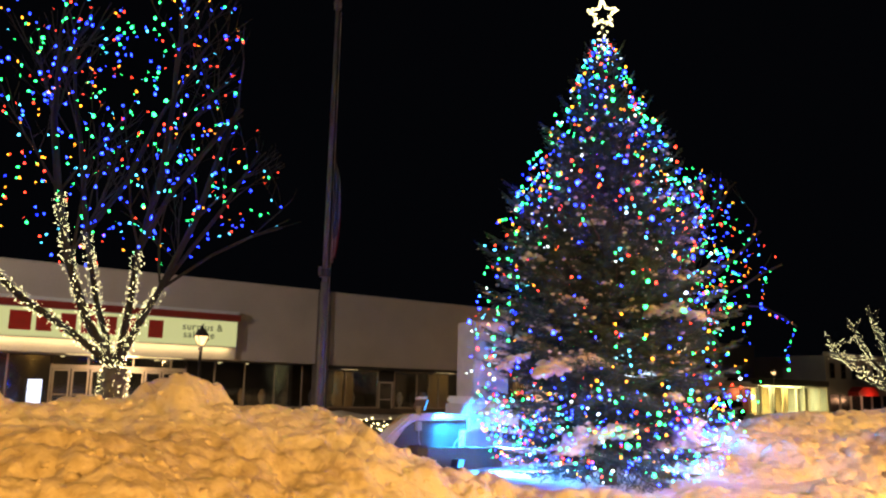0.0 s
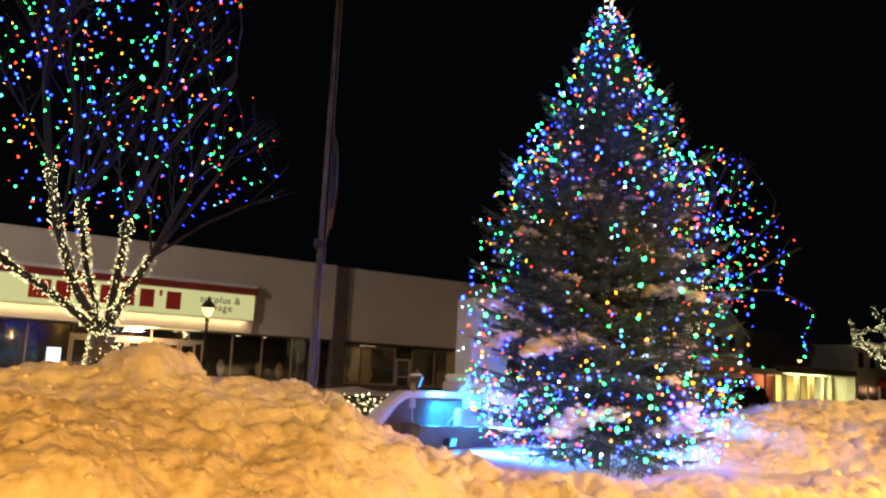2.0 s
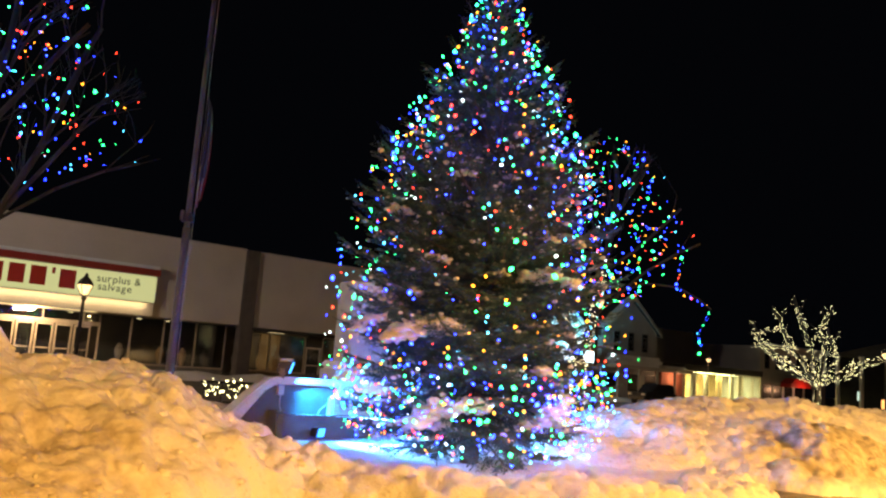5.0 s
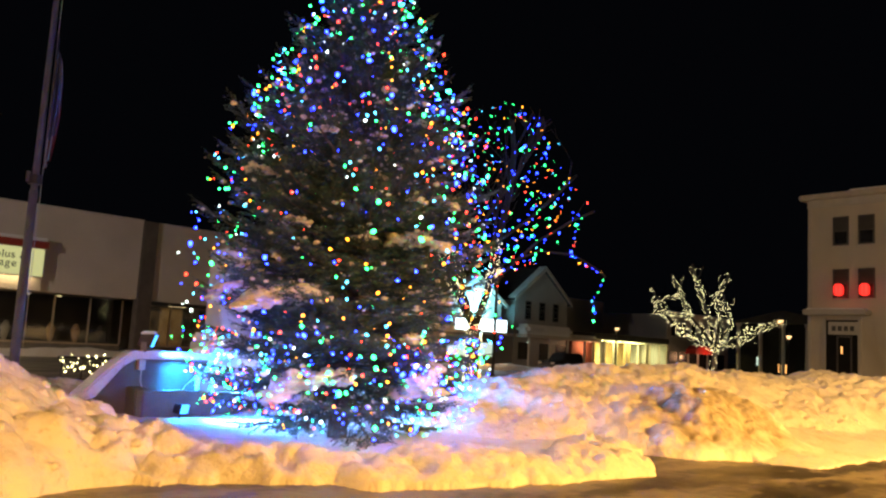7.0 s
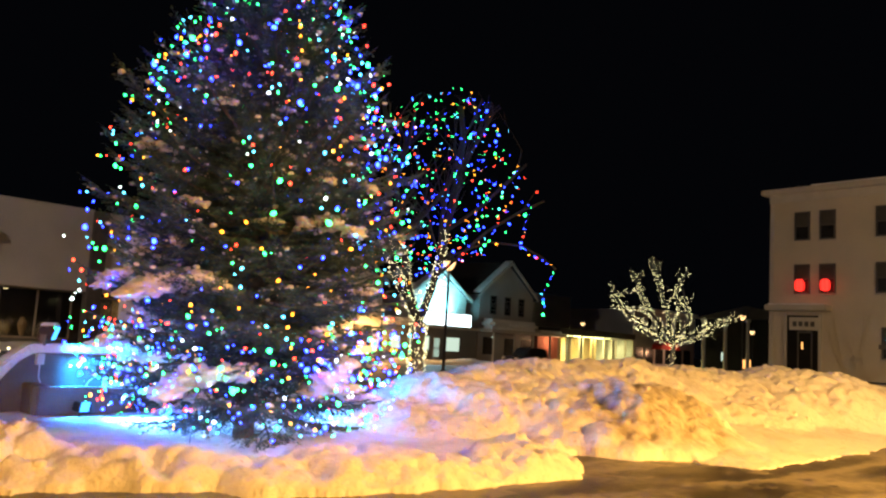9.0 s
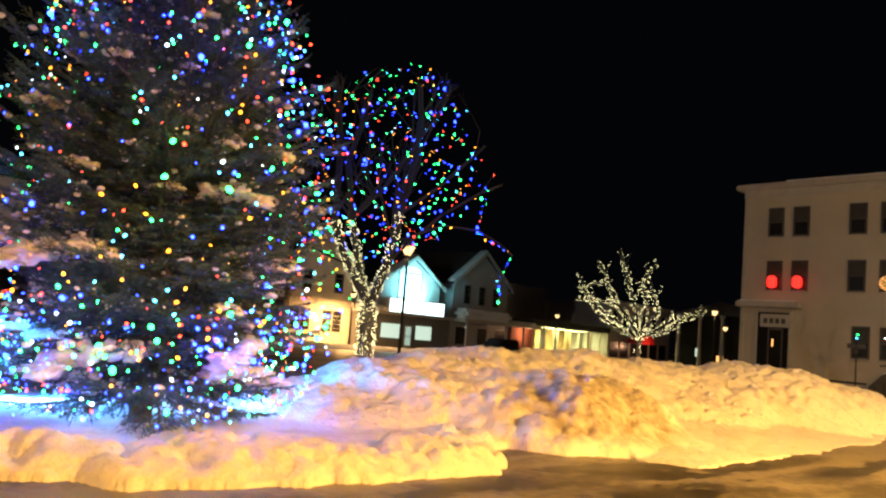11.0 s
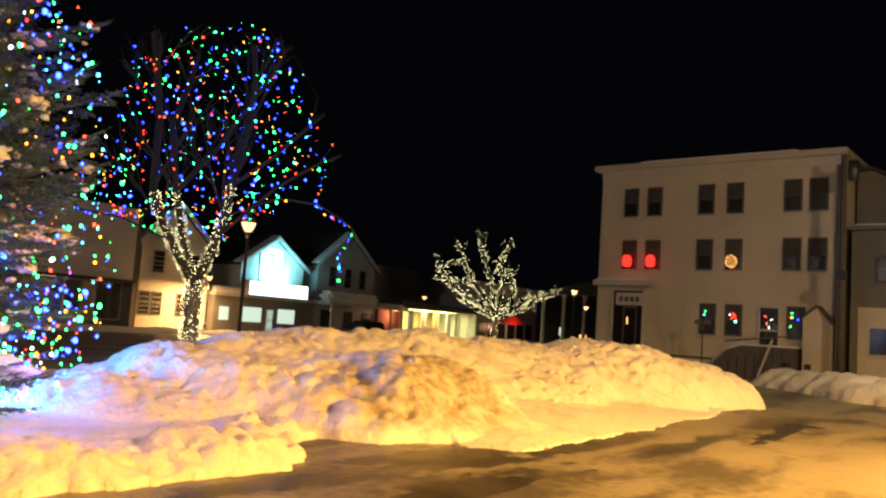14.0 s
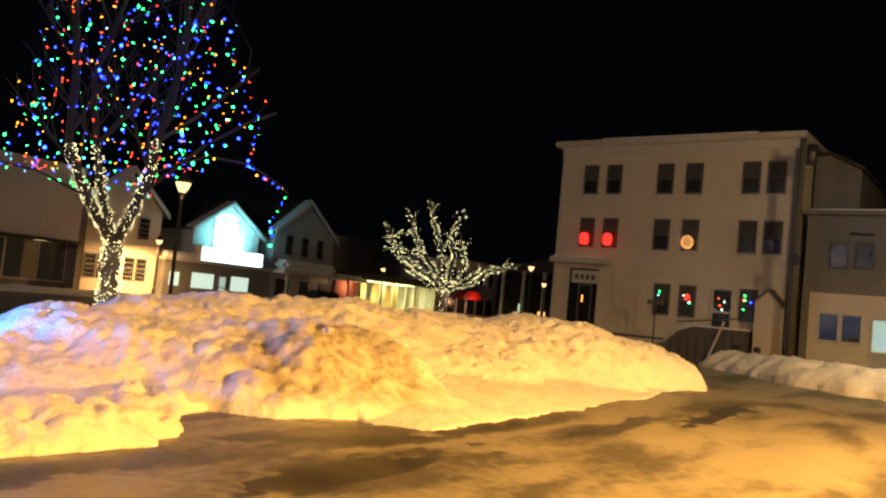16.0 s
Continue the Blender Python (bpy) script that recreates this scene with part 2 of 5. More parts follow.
# ---- mesh helpers ----
class Shape:
    """Collects vertices and faces."""

    def __init__(self):
        self.v, self.f = [], []

    def box(self, x0, y0, z0, x1, y1, z1):
        k = len(self.v)
        self.v += [(x, y, z) for z in (z0, z1) for y in (y0, y1) for x in (x0, x1)]
        self.f += [tuple(k + i for i in q) for q in ((0, 2, 3, 1), (4, 5, 7, 6), (0, 1, 5, 4), (2, 6, 7, 3), (0, 4, 6, 2), (1, 3, 7, 5))]
        return self

    def tube(self, p0, p1, r0, r1=None, n=8, cap=True):
        r1 = r0 if r1 is None else r1
        p0, p1 = Vector(p0), Vector(p1)
        d = (p1 - p0).normalized()
        a = d.orthogonal().normalized()
        b = d.cross(a)
        k = len(self.v)
        for p, r in ((p0, r0), (p1, r1)):
            for i in range(n):
                w = 2 * math.pi * i / n
                self.v.append(tuple(p + a * (r * math.cos(w)) + b * (r * math.sin(w))))
        for i in range(n):
            j = (i + 1) % n
            self.f.append((k + i, k + j, k + n + j, k + n + i))
        if cap:
            self.f.append(tuple(k + i for i in reversed(range(n))))
            self.f.append(tuple(k + n + i for i in range(n)))
        return self

    def lathe(self, rings, n=12):
        """rings: (radius, z) from below to above."""
        k = len(self.v)
        for r, z in rings:
            self.v += [(r * math.cos(2 * math.pi * i / n), r * math.sin(2 * math.pi * i / n), z) for i in range(n)]
        for s in range(len(rings) - 1):
            for i in range(n):
                j = (i + 1) % n
                self.f.append((k + s * n + i, k + s * n + j, k + (s + 1) * n + j, k + (s + 1) * n + i))
        self.f.append(tuple(k + i for i in reversed(range(n))))
        self.f.append(tuple(k + (len(rings) - 1) * n + i for i in range(n)))
        return self

    def prism(self, outline, y0, y1):
        """An outline of (x, z) pushed from y0 to y1."""
        k, n = len(self.v), len(outline)
        self.v += [(x, y0, z) for x, z in outline] + [(x, y1, z) for x, z in outline]
        self.f.append(tuple(k + i for i in range(n)))
        self.f.append(tuple(k + n + i for i in reversed(range(n))))
        for i in range(n):
            j = (i + 1) % n
            self.f.append((k + i, k + n + i, k + n + j, k + j))
        return self

    def ball(self, c, r, n=8, m=5, squash=1.0, rough=0.0):
        k = len(self.v)
        self.v.append((c[0], c[1], c[2] - r * squash))
        for s in range(1, m):
            t = math.pi * s / m
            for i in range(n):
                w = 2 * math.pi * i / n
                q = r * (1 + random.uniform(-rough, rough))
                self.v.append((c[0] + q * math.sin(t) * math.cos(w), c[1] + q * math.sin(t) * math.sin(w), c[2] - q * squash * math.cos(t)))
        self.v.append((c[0], c[1], c[2] + r * squash))
        for i in range(n):
            j = (i + 1) % n
            self.f.append((k, k + 1 + j, k + 1 + i))
            for s in range(m - 2):
                self.f.append((k + 1 + s * n + i, k + 1 + s * n + j, k + 1 + (s + 1) * n + j, k + 1 + (s + 1) * n + i))
            self.f.append((len(self.v) - 1, k + 1 + (m - 2) * n + i, k + 1 + (m - 2) * n + j))
        return self

    def mesh(self, name, material, smooth=False, bevel=0.0):
        me = bpy.data.meshes.new(name)
        me.from_pydata(self.v, [], self.f)
        if bevel:
            bm = bmesh.new()
            bm.from_mesh(me)
            bmesh.ops.recalc_face_normals(bm, faces=bm.faces)
            bmesh.ops.bevel(bm, geom=[e for e in bm.edges if e.is_manifold], offset=bevel, segments=2, affect="EDGES", clamp_overlap=True)
            bm.to_mesh(me)
            bm.free()
        me.materials.append(material)
        if smooth:
            me.polygons.foreach_set("use_smooth", [True] * len(me.polygons))
        me.update()
        return me


def thing(name, place, label, category, group="", turn=0, kind=""):
    ob = new(name)
    ob.matrix_basis = pose(*place, 0, 0, turn)
    return tagged(ob, label, category, group, kind)


def part(name, shape, material, parent, label="", smooth=False, bevel=0.0, kind=""):
    ob = new(name, shape.mesh(name, material, smooth, bevel) if isinstance(shape, Shape) else shape)
    ob.parent = parent
    return tagged(ob, label, kind=kind)


# ---- ground and road ----
def smooth_noise(x, y, seed):
    """Value noise on numpy arrays, 0 to 1."""
    rng = np.random.RandomState(seed)
    table = rng.rand(256, 256)
    xi, yi = np.floor(x).astype(int), np.floor(y).astype(int)
    fx, fy = x - xi, y - yi
    fx, fy = fx * fx * (3 - 2 * fx), fy * fy * (3 - 2 * fy)
    g = lambda a, b: table[a % 256, b % 256]
    return (g(xi, yi) * (1 - fx) + g(xi + 1, yi) * fx) * (1 - fy) + (g(xi, yi + 1) * (1 - fx) + g(xi + 1, yi + 1) * fx) * fy


def cell_noise(x, y, seed):
    """Distance to the nearest scattered point, for lumps."""
    rng = np.random.RandomState(seed)
    jx, jy = rng.rand(256, 256), rng.rand(256, 256)
    xi, yi = np.floor(x).astype(int), np.floor(y).astype(int)
    best = np.full(x.shape, 9.0)
    for a in (-1, 0, 1):
        for b in (-1, 0, 1):
            cx, cy = xi + a, yi + b
            d = np.hypot(cx + jx[cx % 256, cy % 256] - x, cy + jy[cx % 256, cy % 256] - y)
            best = np.minimum(best, d)
    return best


def sheet(name, x0, x1, y0, y1, step, height, material, keep=None):
    nx, ny = int((x1 - x0) / step) + 1, int((y1 - y0) / step) + 1
    X, Y = np.meshgrid(np.linspace(x0, x1, nx), np.linspace(y0, y1, ny), indexing="ij")
    Z = height(X, Y)
    idx = np.arange(nx * ny).reshape(nx, ny)
    q = np.stack([idx[:-1, :-1], idx[1:, :-1], idx[1:, 1:], idx[:-1, 1:]], -1).reshape(-1, 4)
    if keep is not None:
        zq = Z.ravel()[q].max(1)
        q = q[zq > keep]
    me = bpy.data.meshes.new(name)
    me.from_pydata(np.stack([X, Y, Z], -1).reshape(-1, 3).tolist(), [], q.tolist())
    me.materials.append(material)
    me.polygons.foreach_set("use_smooth", [True] * len(me.polygons))
    return new(name, me)


ground_shape = Shape()
ground_shape.v = [(x, y, z) for y, z in ((-900, -0.2), (14, -0.2), (17, -0.06), (900, -0.06)) for x in (-900, 900)]
ground_shape.f = [(0, 1, 3, 2), (2, 3, 5, 4), (4, 5, 7, 6)]
tagged(new("ground", ground_shape.mesh("ground", ROAD)), "packed snow and slush over the town ground", "ground", kind="structure")
road = sheet("road", -14, 60, -14, 13, 0.12, lambda x, y: 0.05 * (smooth_noise(x * 0.5, y * 1.3, 3) - 0.5) + 0.03 * (smooth_noise(x * 2.1, y * 3.0, 4) - 0.5) - 0.13, ROAD)
road.data.materials.append(ASPHALT)
spot = np.empty(len(road.data.polygons) * 3)
road.data.polygons.foreach_get("center", spot)
spot = spot.reshape(-1, 3)
ragged = 1.3 * (smooth_noise(spot[:, 0] * 1.6, spot[:, 1] * 4.5, 61) - 0.5) + 0.9 * (smooth_noise(spot[:, 0] * 4, spot[:, 1] * 9, 62) - 0.5)
bare = np.full(len(spot), 9.0)
for cx, cy, rx, ry in ((13.8, 6.55, 1.1, 0.28), (9.0, 8.5, 1.0, 0.2), (17.8, 6.3, 1.3, 0.75), (19.9, 5.55, 2.2, 0.2), (22.5, 4.4, 2.5, 0.25), (16.0, 5.0, 1.6, 0.3), (27.5, 3.6, 3.0, 0.3)):
    bare = np.minimum(bare, np.hypot((spot[:, 0] - cx) / rx, (spot[:, 1] - cy) / ry))
road.data.polygons.foreach_set("material_index", (bare + ragged < 1.0).astype(int).tolist())
tagged(road, "road of packed yellowish snow with bare wet asphalt patches", "road", kind="structure")

# ---- snow: ridges of (x, y, height, half width) ----
BANK_LEFT = [(-9, 12.0, 1.5, 4.0), (-4, 12.0, 1.7, 4.0), (0, 11.9, 1.6, 4.0), (1.6, 11.9, 1.5, 4.0), (2.5, 11.8, 1.4, 3.8), (3.7, 11.7, 1.45, 3.6), (5.0, 11.9, 1.42, 3.2), (6.4, 12.1, 1.32, 2.6), (7.15, 11.8, 1.0, 1.9), (7.9, 11.0, 0.45, 1.4), (9.2, 10.2, 0.12, 0.9)]
BANK_RIGHT = [(16.6, 11.8, 0.6, 2.4), (18.5, 12.0, 1.1, 3.2), (21.3, 12.1, 1.5, 3.7), (24.2, 11.7, 1.36, 3.9), (26.5, 11.2, 1.3, 3.7), (28.6, 10.6, 1.25, 3.6), (31.4, 9.7, 1.42, 3.5), (33.2, 8.7, 1.15, 3.0), (34.0, 7.3, 0.85, 1.9)]
BANK_MOUND = [(19.1, 9.3, 0.7, 2.0), (19.9, 9.1, 1.0, 2.3), (21.3, 9.2, 1.0, 2.3)]
BANK_REAR = [(6.8, 17.9, 0.45, 1.7), (8.4, 17.3, 0.6, 1.7), (9.8, 16.9, 0.5, 1.3)]
BANK_HUMP = [(3.95, 11.9, 1.8, 1.0), (4.45, 11.9, 1.72, 0.9)]
BANK_EDGE = [(0.6, 11.9, 1.85, 1.3), (1.5, 11.9, 1.8, 1.1)]
BANK_FAR = [(50.0, 7.4, 0.6, 1.6), (46.5, 5.0, 0.75, 1.6), (43.5, 2.6, 0.7, 1.8), (41.5, -1.0, 0.9, 2.2), (40.0, -5.0, 0.8, 2.0)]


def ridge(x, y, line):
    best = np.full(x.shape, -1.0)
    for (x0, y0, h0, w0), (x1, y1, h1, w1) in zip(line, line[1:]):
        dx, dy = x1 - x0, y1 - y0
        t = np.clip(((x - x0) * dx + (y - y0) * dy) / (dx * dx + dy * dy), 0, 1)
        d = np.hypot(x - x0 - t * dx, y - y0 - t * dy) / (w0 + t * (w1 - w0))
        h = (h0 + t * (h1 - h0)) * np.where(d < 1, 1 - np.clip(d, 0, 1) ** (3.4 if 31 < x0 < 36 else 1.7 if h0 > 0.5 else 3.0), 0)
        best = np.maximum(best, np.where(d < 1, h, -1))
    return best


def blend(a, b, soft):
    """The higher of two heaps, with the valley between them filled."""
    fill = np.clip(soft - np.abs(a - b), 0, soft) ** 2 / (4 * soft)
    return np.maximum(a, b) + np.where((a > -0.5) & (b > -0.5), fill, 0)


def clods(x, y, size, seed):
    """Rounded lumps of about that size, 0 to 1."""
    d = cell_noise(x / size, y / size, seed) / 0.7
    return np.sqrt(np.clip(1 - d * d, 0, 1))


def snow_height(x, y):
    x, y = x + 0.12 * (smooth_noise(x * 3.1, y * 3.1, 26) - 0.5), y + 0.16 * (smooth_noise(x * 2.3, y * 2.3, 27) - 0.5) + 0.08 * (smooth_noise(x * 7, y * 7, 28) - 0.5)
    wx, wy = x + 0.5 * (smooth_noise(x * 0.9, y * 0.9, 11) - 0.5), y + 0.8 * (smooth_noise(x * 0.8, y * 0.8, 12) - 0.5)
    h = np.maximum(np.maximum(ridge(wx, wy, BANK_LEFT), ridge(wx, wy, BANK_RIGHT)), ridge(wx, wy, BANK_FAR))
    h = blend(h, ridge(wx, wy, BANK_MOUND), 0.5)
    h = np.maximum(h, np.maximum(ridge(wx, wy, BANK_HUMP), np.maximum(ridge(wx, wy, BANK_EDGE), ridge(wx, wy, BANK_REAR))))
    # lawn round the tree
    front = np.interp(x, [6.0, 7.8, 9.0, 10.3, 11.3, 12.6, 13.9, 15.2, 15.9, 16.6, 17.4, 19.0], [10.4, 9.6, 9.15, 8.1, 7.6, 7.25, 6.95, 6.95, 7.35, 8.0, 8.4, 8.6])
    front = front + 0.25 * (smooth_noise(x * 1.3, y * 0.2, 13) - 0.5) + 0.12 * (smooth_noise(x * 4.0, y * 0.6, 29) - 0.5)
    d = np.clip((y - front) / 1.05, 0, 1)
    berm = -0.13 + 0.27 * np.sin(0.5 * np.pi * d) ** 0.7 - 0.08 * np.clip((y - front - 1.1) / 0.7, 0, 1)
    flat = np.where((x > 6.0) & (x < 19) & (y > front) & (y < 21), berm + 0.04 * smooth_noise(x * 0.8, y * 0.8, 14), -1)
    face = np.where((y > front) & (y < front + 1.25) & (x > 6.5) & (x < 17), np.clip((y - front) / 0.3, 0, 1), 0)
    # ledge of cleared snow before the large bank
    foot = 5.75 + 0.5 * (smooth_noise(x * 0.45, y * 0.1, 15) - 0.5)
    ledge = np.where((x > 18.0 + 0.45 * (y - 5)) & (x < 35) & (y > foot) & (y < 12), -0.125 + 0.3 * np.clip((y - foot) / 2.4, 0, 1) * np.clip((x - 17.7 - 0.45 * (y - 5)) / 2.2, 0, 1), -1)
    h = np.maximum(np.maximum(h, flat), ledge)
    lump = np.clip((h - 0.03) / 0.35, 0, 1) * np.where(flat >= h - 0.001, 0, 1) + 1.1 * face
    patch = smooth_noise(x * 0.55, y * 0.55, 19)
    patch2 = np.clip(smooth_noise(x * 1.3, y * 1.3, 20) * 2 - 0.6, 0, 1)
    rough = 0.24 * (smooth_noise(x * 1.1, y * 1.1, 16) - 0.5) + 0.16 * patch * (clods(x, y, 0.8, 21) - 0.5) + 0.08 * patch * (clods(x, y, 0.5, 30) - 0.5)
    rough = rough + 0.16 * (0.15 + 0.85 * patch2) * (clods(x, y, 0.36, 22) - 0.45) + 0.075 * (clods(x, y, 0.2, 23) - 0.5) + 0.03 * (smooth_noise(x * 9, y * 9, 17) - 0.5)
    return np.where(h > -0.5, h + lump * rough + 0.025 * (smooth_noise(x * 5, y * 5, 18) - 0.5), -0.4)


snow_bank = sheet("snow_bank", -9, 36.5, 5, 21, 0.06, snow_height, PLOUGHED, keep=-0.2)
tagged(snow_bank, "high ploughed snow banks, lumpy and soiled, beside the road", "snow bank", kind="stuff")
snow_bank.data.materials.append(SNOW)
centre = np.empty(len(snow_bank.data.polygons) * 3)
snow_bank.data.polygons.foreach_get("center", centre)
centre = centre.reshape(-1, 3)
fray = 0.9 * (smooth_noise(centre[:, 0] * 1.4, centre[:, 1] * 1.4, 24) - 0.5) + 0.5 * (smooth_noise(centre[:, 0] * 5, centre[:, 1] * 5, 25) - 0.5)
lawn = (np.hypot((centre[:, 0] - 12.5) / 5.2, (centre[:, 1] - 14.2) / 5.2) + 0.4 * fray < 1.0) & (centre[:, 2] < 0.4)
snow_bank.data.polygons.foreach_set("material_index", np.where(lawn & (centre[:, 1] > 9.6), 1, 0).tolist())
far_bank = sheet("snow_bank", 37.5, 53, -8, 11, 0.15, snow_height, PLOUGHED, keep=-0.2)
tagged(far_bank, "low ploughed snow bank in front of the three-storey house", "snow bank", kind="stuff")

# ---- street lighting ----
def sodium_lamp(x, y, toward, power, colour=SODIUM, top=9.0, tilt=0.0, size=0.35):
    """Tall road lamp with an arm; the light hangs under its head."""
    t = thing("street_lamp", (x, y, 0), "unseen tall grey road lamp with a sodium head, lit orange", "street lamp", "road lamps", turn=toward)
    part("pole", Shape().tube((0, 0, -0.25), (0, 0, top - 0.1), 0.11, 0.06, 12), STEEL, t, smooth=True)
    part("arm", Shape().tube((0, 0, top - 0.2), (1.8, 0, top + 0.3), 0.045, 0.04, 8), STEEL, t, smooth=True)
    part("head", Shape().box(1.6, -0.16, top + 0.27, 2.4, 0.16, top + 0.42), STEEL, t, bevel=0.04)
    part("lens", Shape().box(1.75, -0.12, top + 0.235, 2.3, 0.12, top + 0.268), LANTERN, t, "orange lit lens")
    a = radians(toward)
    place = (x + 2 * math.cos(a), y + 2 * math.sin(a), top + 0.2)
    lamp("AREA", place, power, colour, size, (place[0] + (tilt + 0.001) * math.cos(a), place[1] + (tilt + 0.001) * math.sin(a), top - 0.8))


sodium_lamp(-4.0, -8.0, 65, 9600, (1.0, 0.46, 0.085), 6.2)
sodium_lamp(20.0, -9.0, 88, 14500, (1.0, 0.48, 0.09), 6.8)
# two more out of view, added to brighten the three-storey house and the store
sodium_lamp(37.0, -9.5, 45, 1900, (1.0, 0.72, 0.38), 13.0, 0.5, 1.2)
sodium_lamp(-18.0, 28.0, 35, 5200, (1.0, 0.8, 0.64), 10.0, 2.0)


def lantern_lamp(place, height, label, power=40):
    """Ornamental post lamp: base, fluted post, lantern with cap."""
    t = thing("lamp_post", place, label, "lamp post", "lantern lamps of the street")
    part("base", Shape().lathe([(0.2, -0.05), (0.2, 0.12), (0.14, 0.2), (0.12, 0.6), (0.08, 0.75)]), DARK, t, smooth=True)
    part("post", Shape().lathe([(0.065, 0.75), (0.05, height - 0.7), (0.09, height - 0.66), (0.06, height - 0.55)]), DARK, t, smooth=True)
    part("lantern", Shape().lathe([(0.09, height - 0.5), (0.18, height - 0.36), (0.25, height - 0.2)], 8), LANTERN, t, "glowing frosted lantern glass")
    part("cap", Shape().lathe([(0.27, height - 0.2), (0.2, height - 0.05), (0.07, height + 0.08), (0.03, height + 0.2)], 8), DARK, t)
    for k in range(4):
        w = math.pi / 4 + k * math.pi / 2
        part("rib", Shape().tube((0.11 * math.cos(w), 0.11 * math.sin(w), height - 0.56), (0.255 * math.cos(w), 0.255 * math.sin(w), height - 0.2), 0.014, n=5), DARK, t)
    if power:
        lamp("POINT", (place[0], place[1], place[2] + height - 0.75), power, (1.0, 0.6, 0.25), 0.15)
    return t


LAMP_LABEL = "black ornamental lamp post with a lit lantern"
lantern_lamp((10.2, 28.2, -0.03), 3.75, LAMP_LABEL, 120)
lantern_lamp((27.5, 21.1, -0.03), 5.0, "black ornamental lamp post beside the trees, lantern lit", 120)
lantern_lamp((78.8, 48.6, -0.03), 4.9, LAMP_LABEL, 0)
lantern_lamp((63.7, 24.9, -0.03), 5.2, LAMP_LABEL, 150)
lantern_lamp((51.0, 50.0, -0.03), 4.55, LAMP_LABEL, 0)
lamp("AREA", (50.7, 49.9, 3.6), 1500, (1.0, 0.52, 0.17), 0.4, (50.7, 50.2, 0.0))
lantern_lamp((78.0, 30.0, -0.03), 4.6, LAMP_LABEL, 0)


# ---- light bulbs ----
def bulb_mesh(colour, r, long=1.3):
    return Shape().ball((0, 0, 0), r, 7, 5, long).mesh("bulb", BULBS[colour], True)


def bulb_size(colour):
    """Most bulbs are alike; some blue and green ones are larger."""
    if colour in ("blue", "green") and random.random() < 0.09:
        return random.uniform(1.6, 2.2)
    return random.choice((0.42, 0.5, 0.6, 0.7, 0.85, 0.95, 1.1, 1.25))


def string_of_lights(points, place, label, r, singles, weights, wires=True):
    """Bulbs at the points, in colours drawn by the weights; the first `singles` are objects of their own."""
    t = thing("string_lights", place, label, "string lights")
    o = Vector(place)
    meshes = {c: bulb_mesh(c, r) for c in weights}
    joined = {c: Shape() for c in weights}
    names, w = list(weights), list(weights.values())
    for i, p in enumerate(points):
        c = random.choices(names, w)[0]
        if i < singles:
            ob = part("bulb", meshes[c], None, t)
            ob.matrix_basis = pose(*(p - o), random.uniform(-70, 70), random.uniform(-70, 70), 0)
            s = bulb_size(c)
            ob.scale = (s, s, s)
        else:
            joined[c].ball(p - o, r * bulb_size(c), 6, 4, 1.15)
    for c, s in joined.items():
        if s.v:
            part("bulb_cluster", s, BULBS[c], t, smooth=True, kind="stuff")
    if wires:
        wire = Shape()
        for a, b in zip(points, points[1:]):
            if (a - b).length < 0.45:
                wire.tube(a - o, b - o, 0.006, n=3, cap=False)
        if wire.v:
            part("wire", wire, WIRE, t)
    return t


# ---- spruce ----
SPRUCE = Vector((12.2, 11.1, 0.05))
PROFILE = ((0.25, 1.75), (0.75, 2.15), (1.5, 2.4), (2.4, 2.46), (3.6, 2.36), (4.7, 2.12), (5.6, 1.72), (6.4, 1.36), (7.6, 0.82), (8.6, 0.38), (9.3, 0.1))


def spruce_radius(z):
    return float(np.interp(z, [p[0] for p in PROFILE], [p[1] for p in PROFILE]))


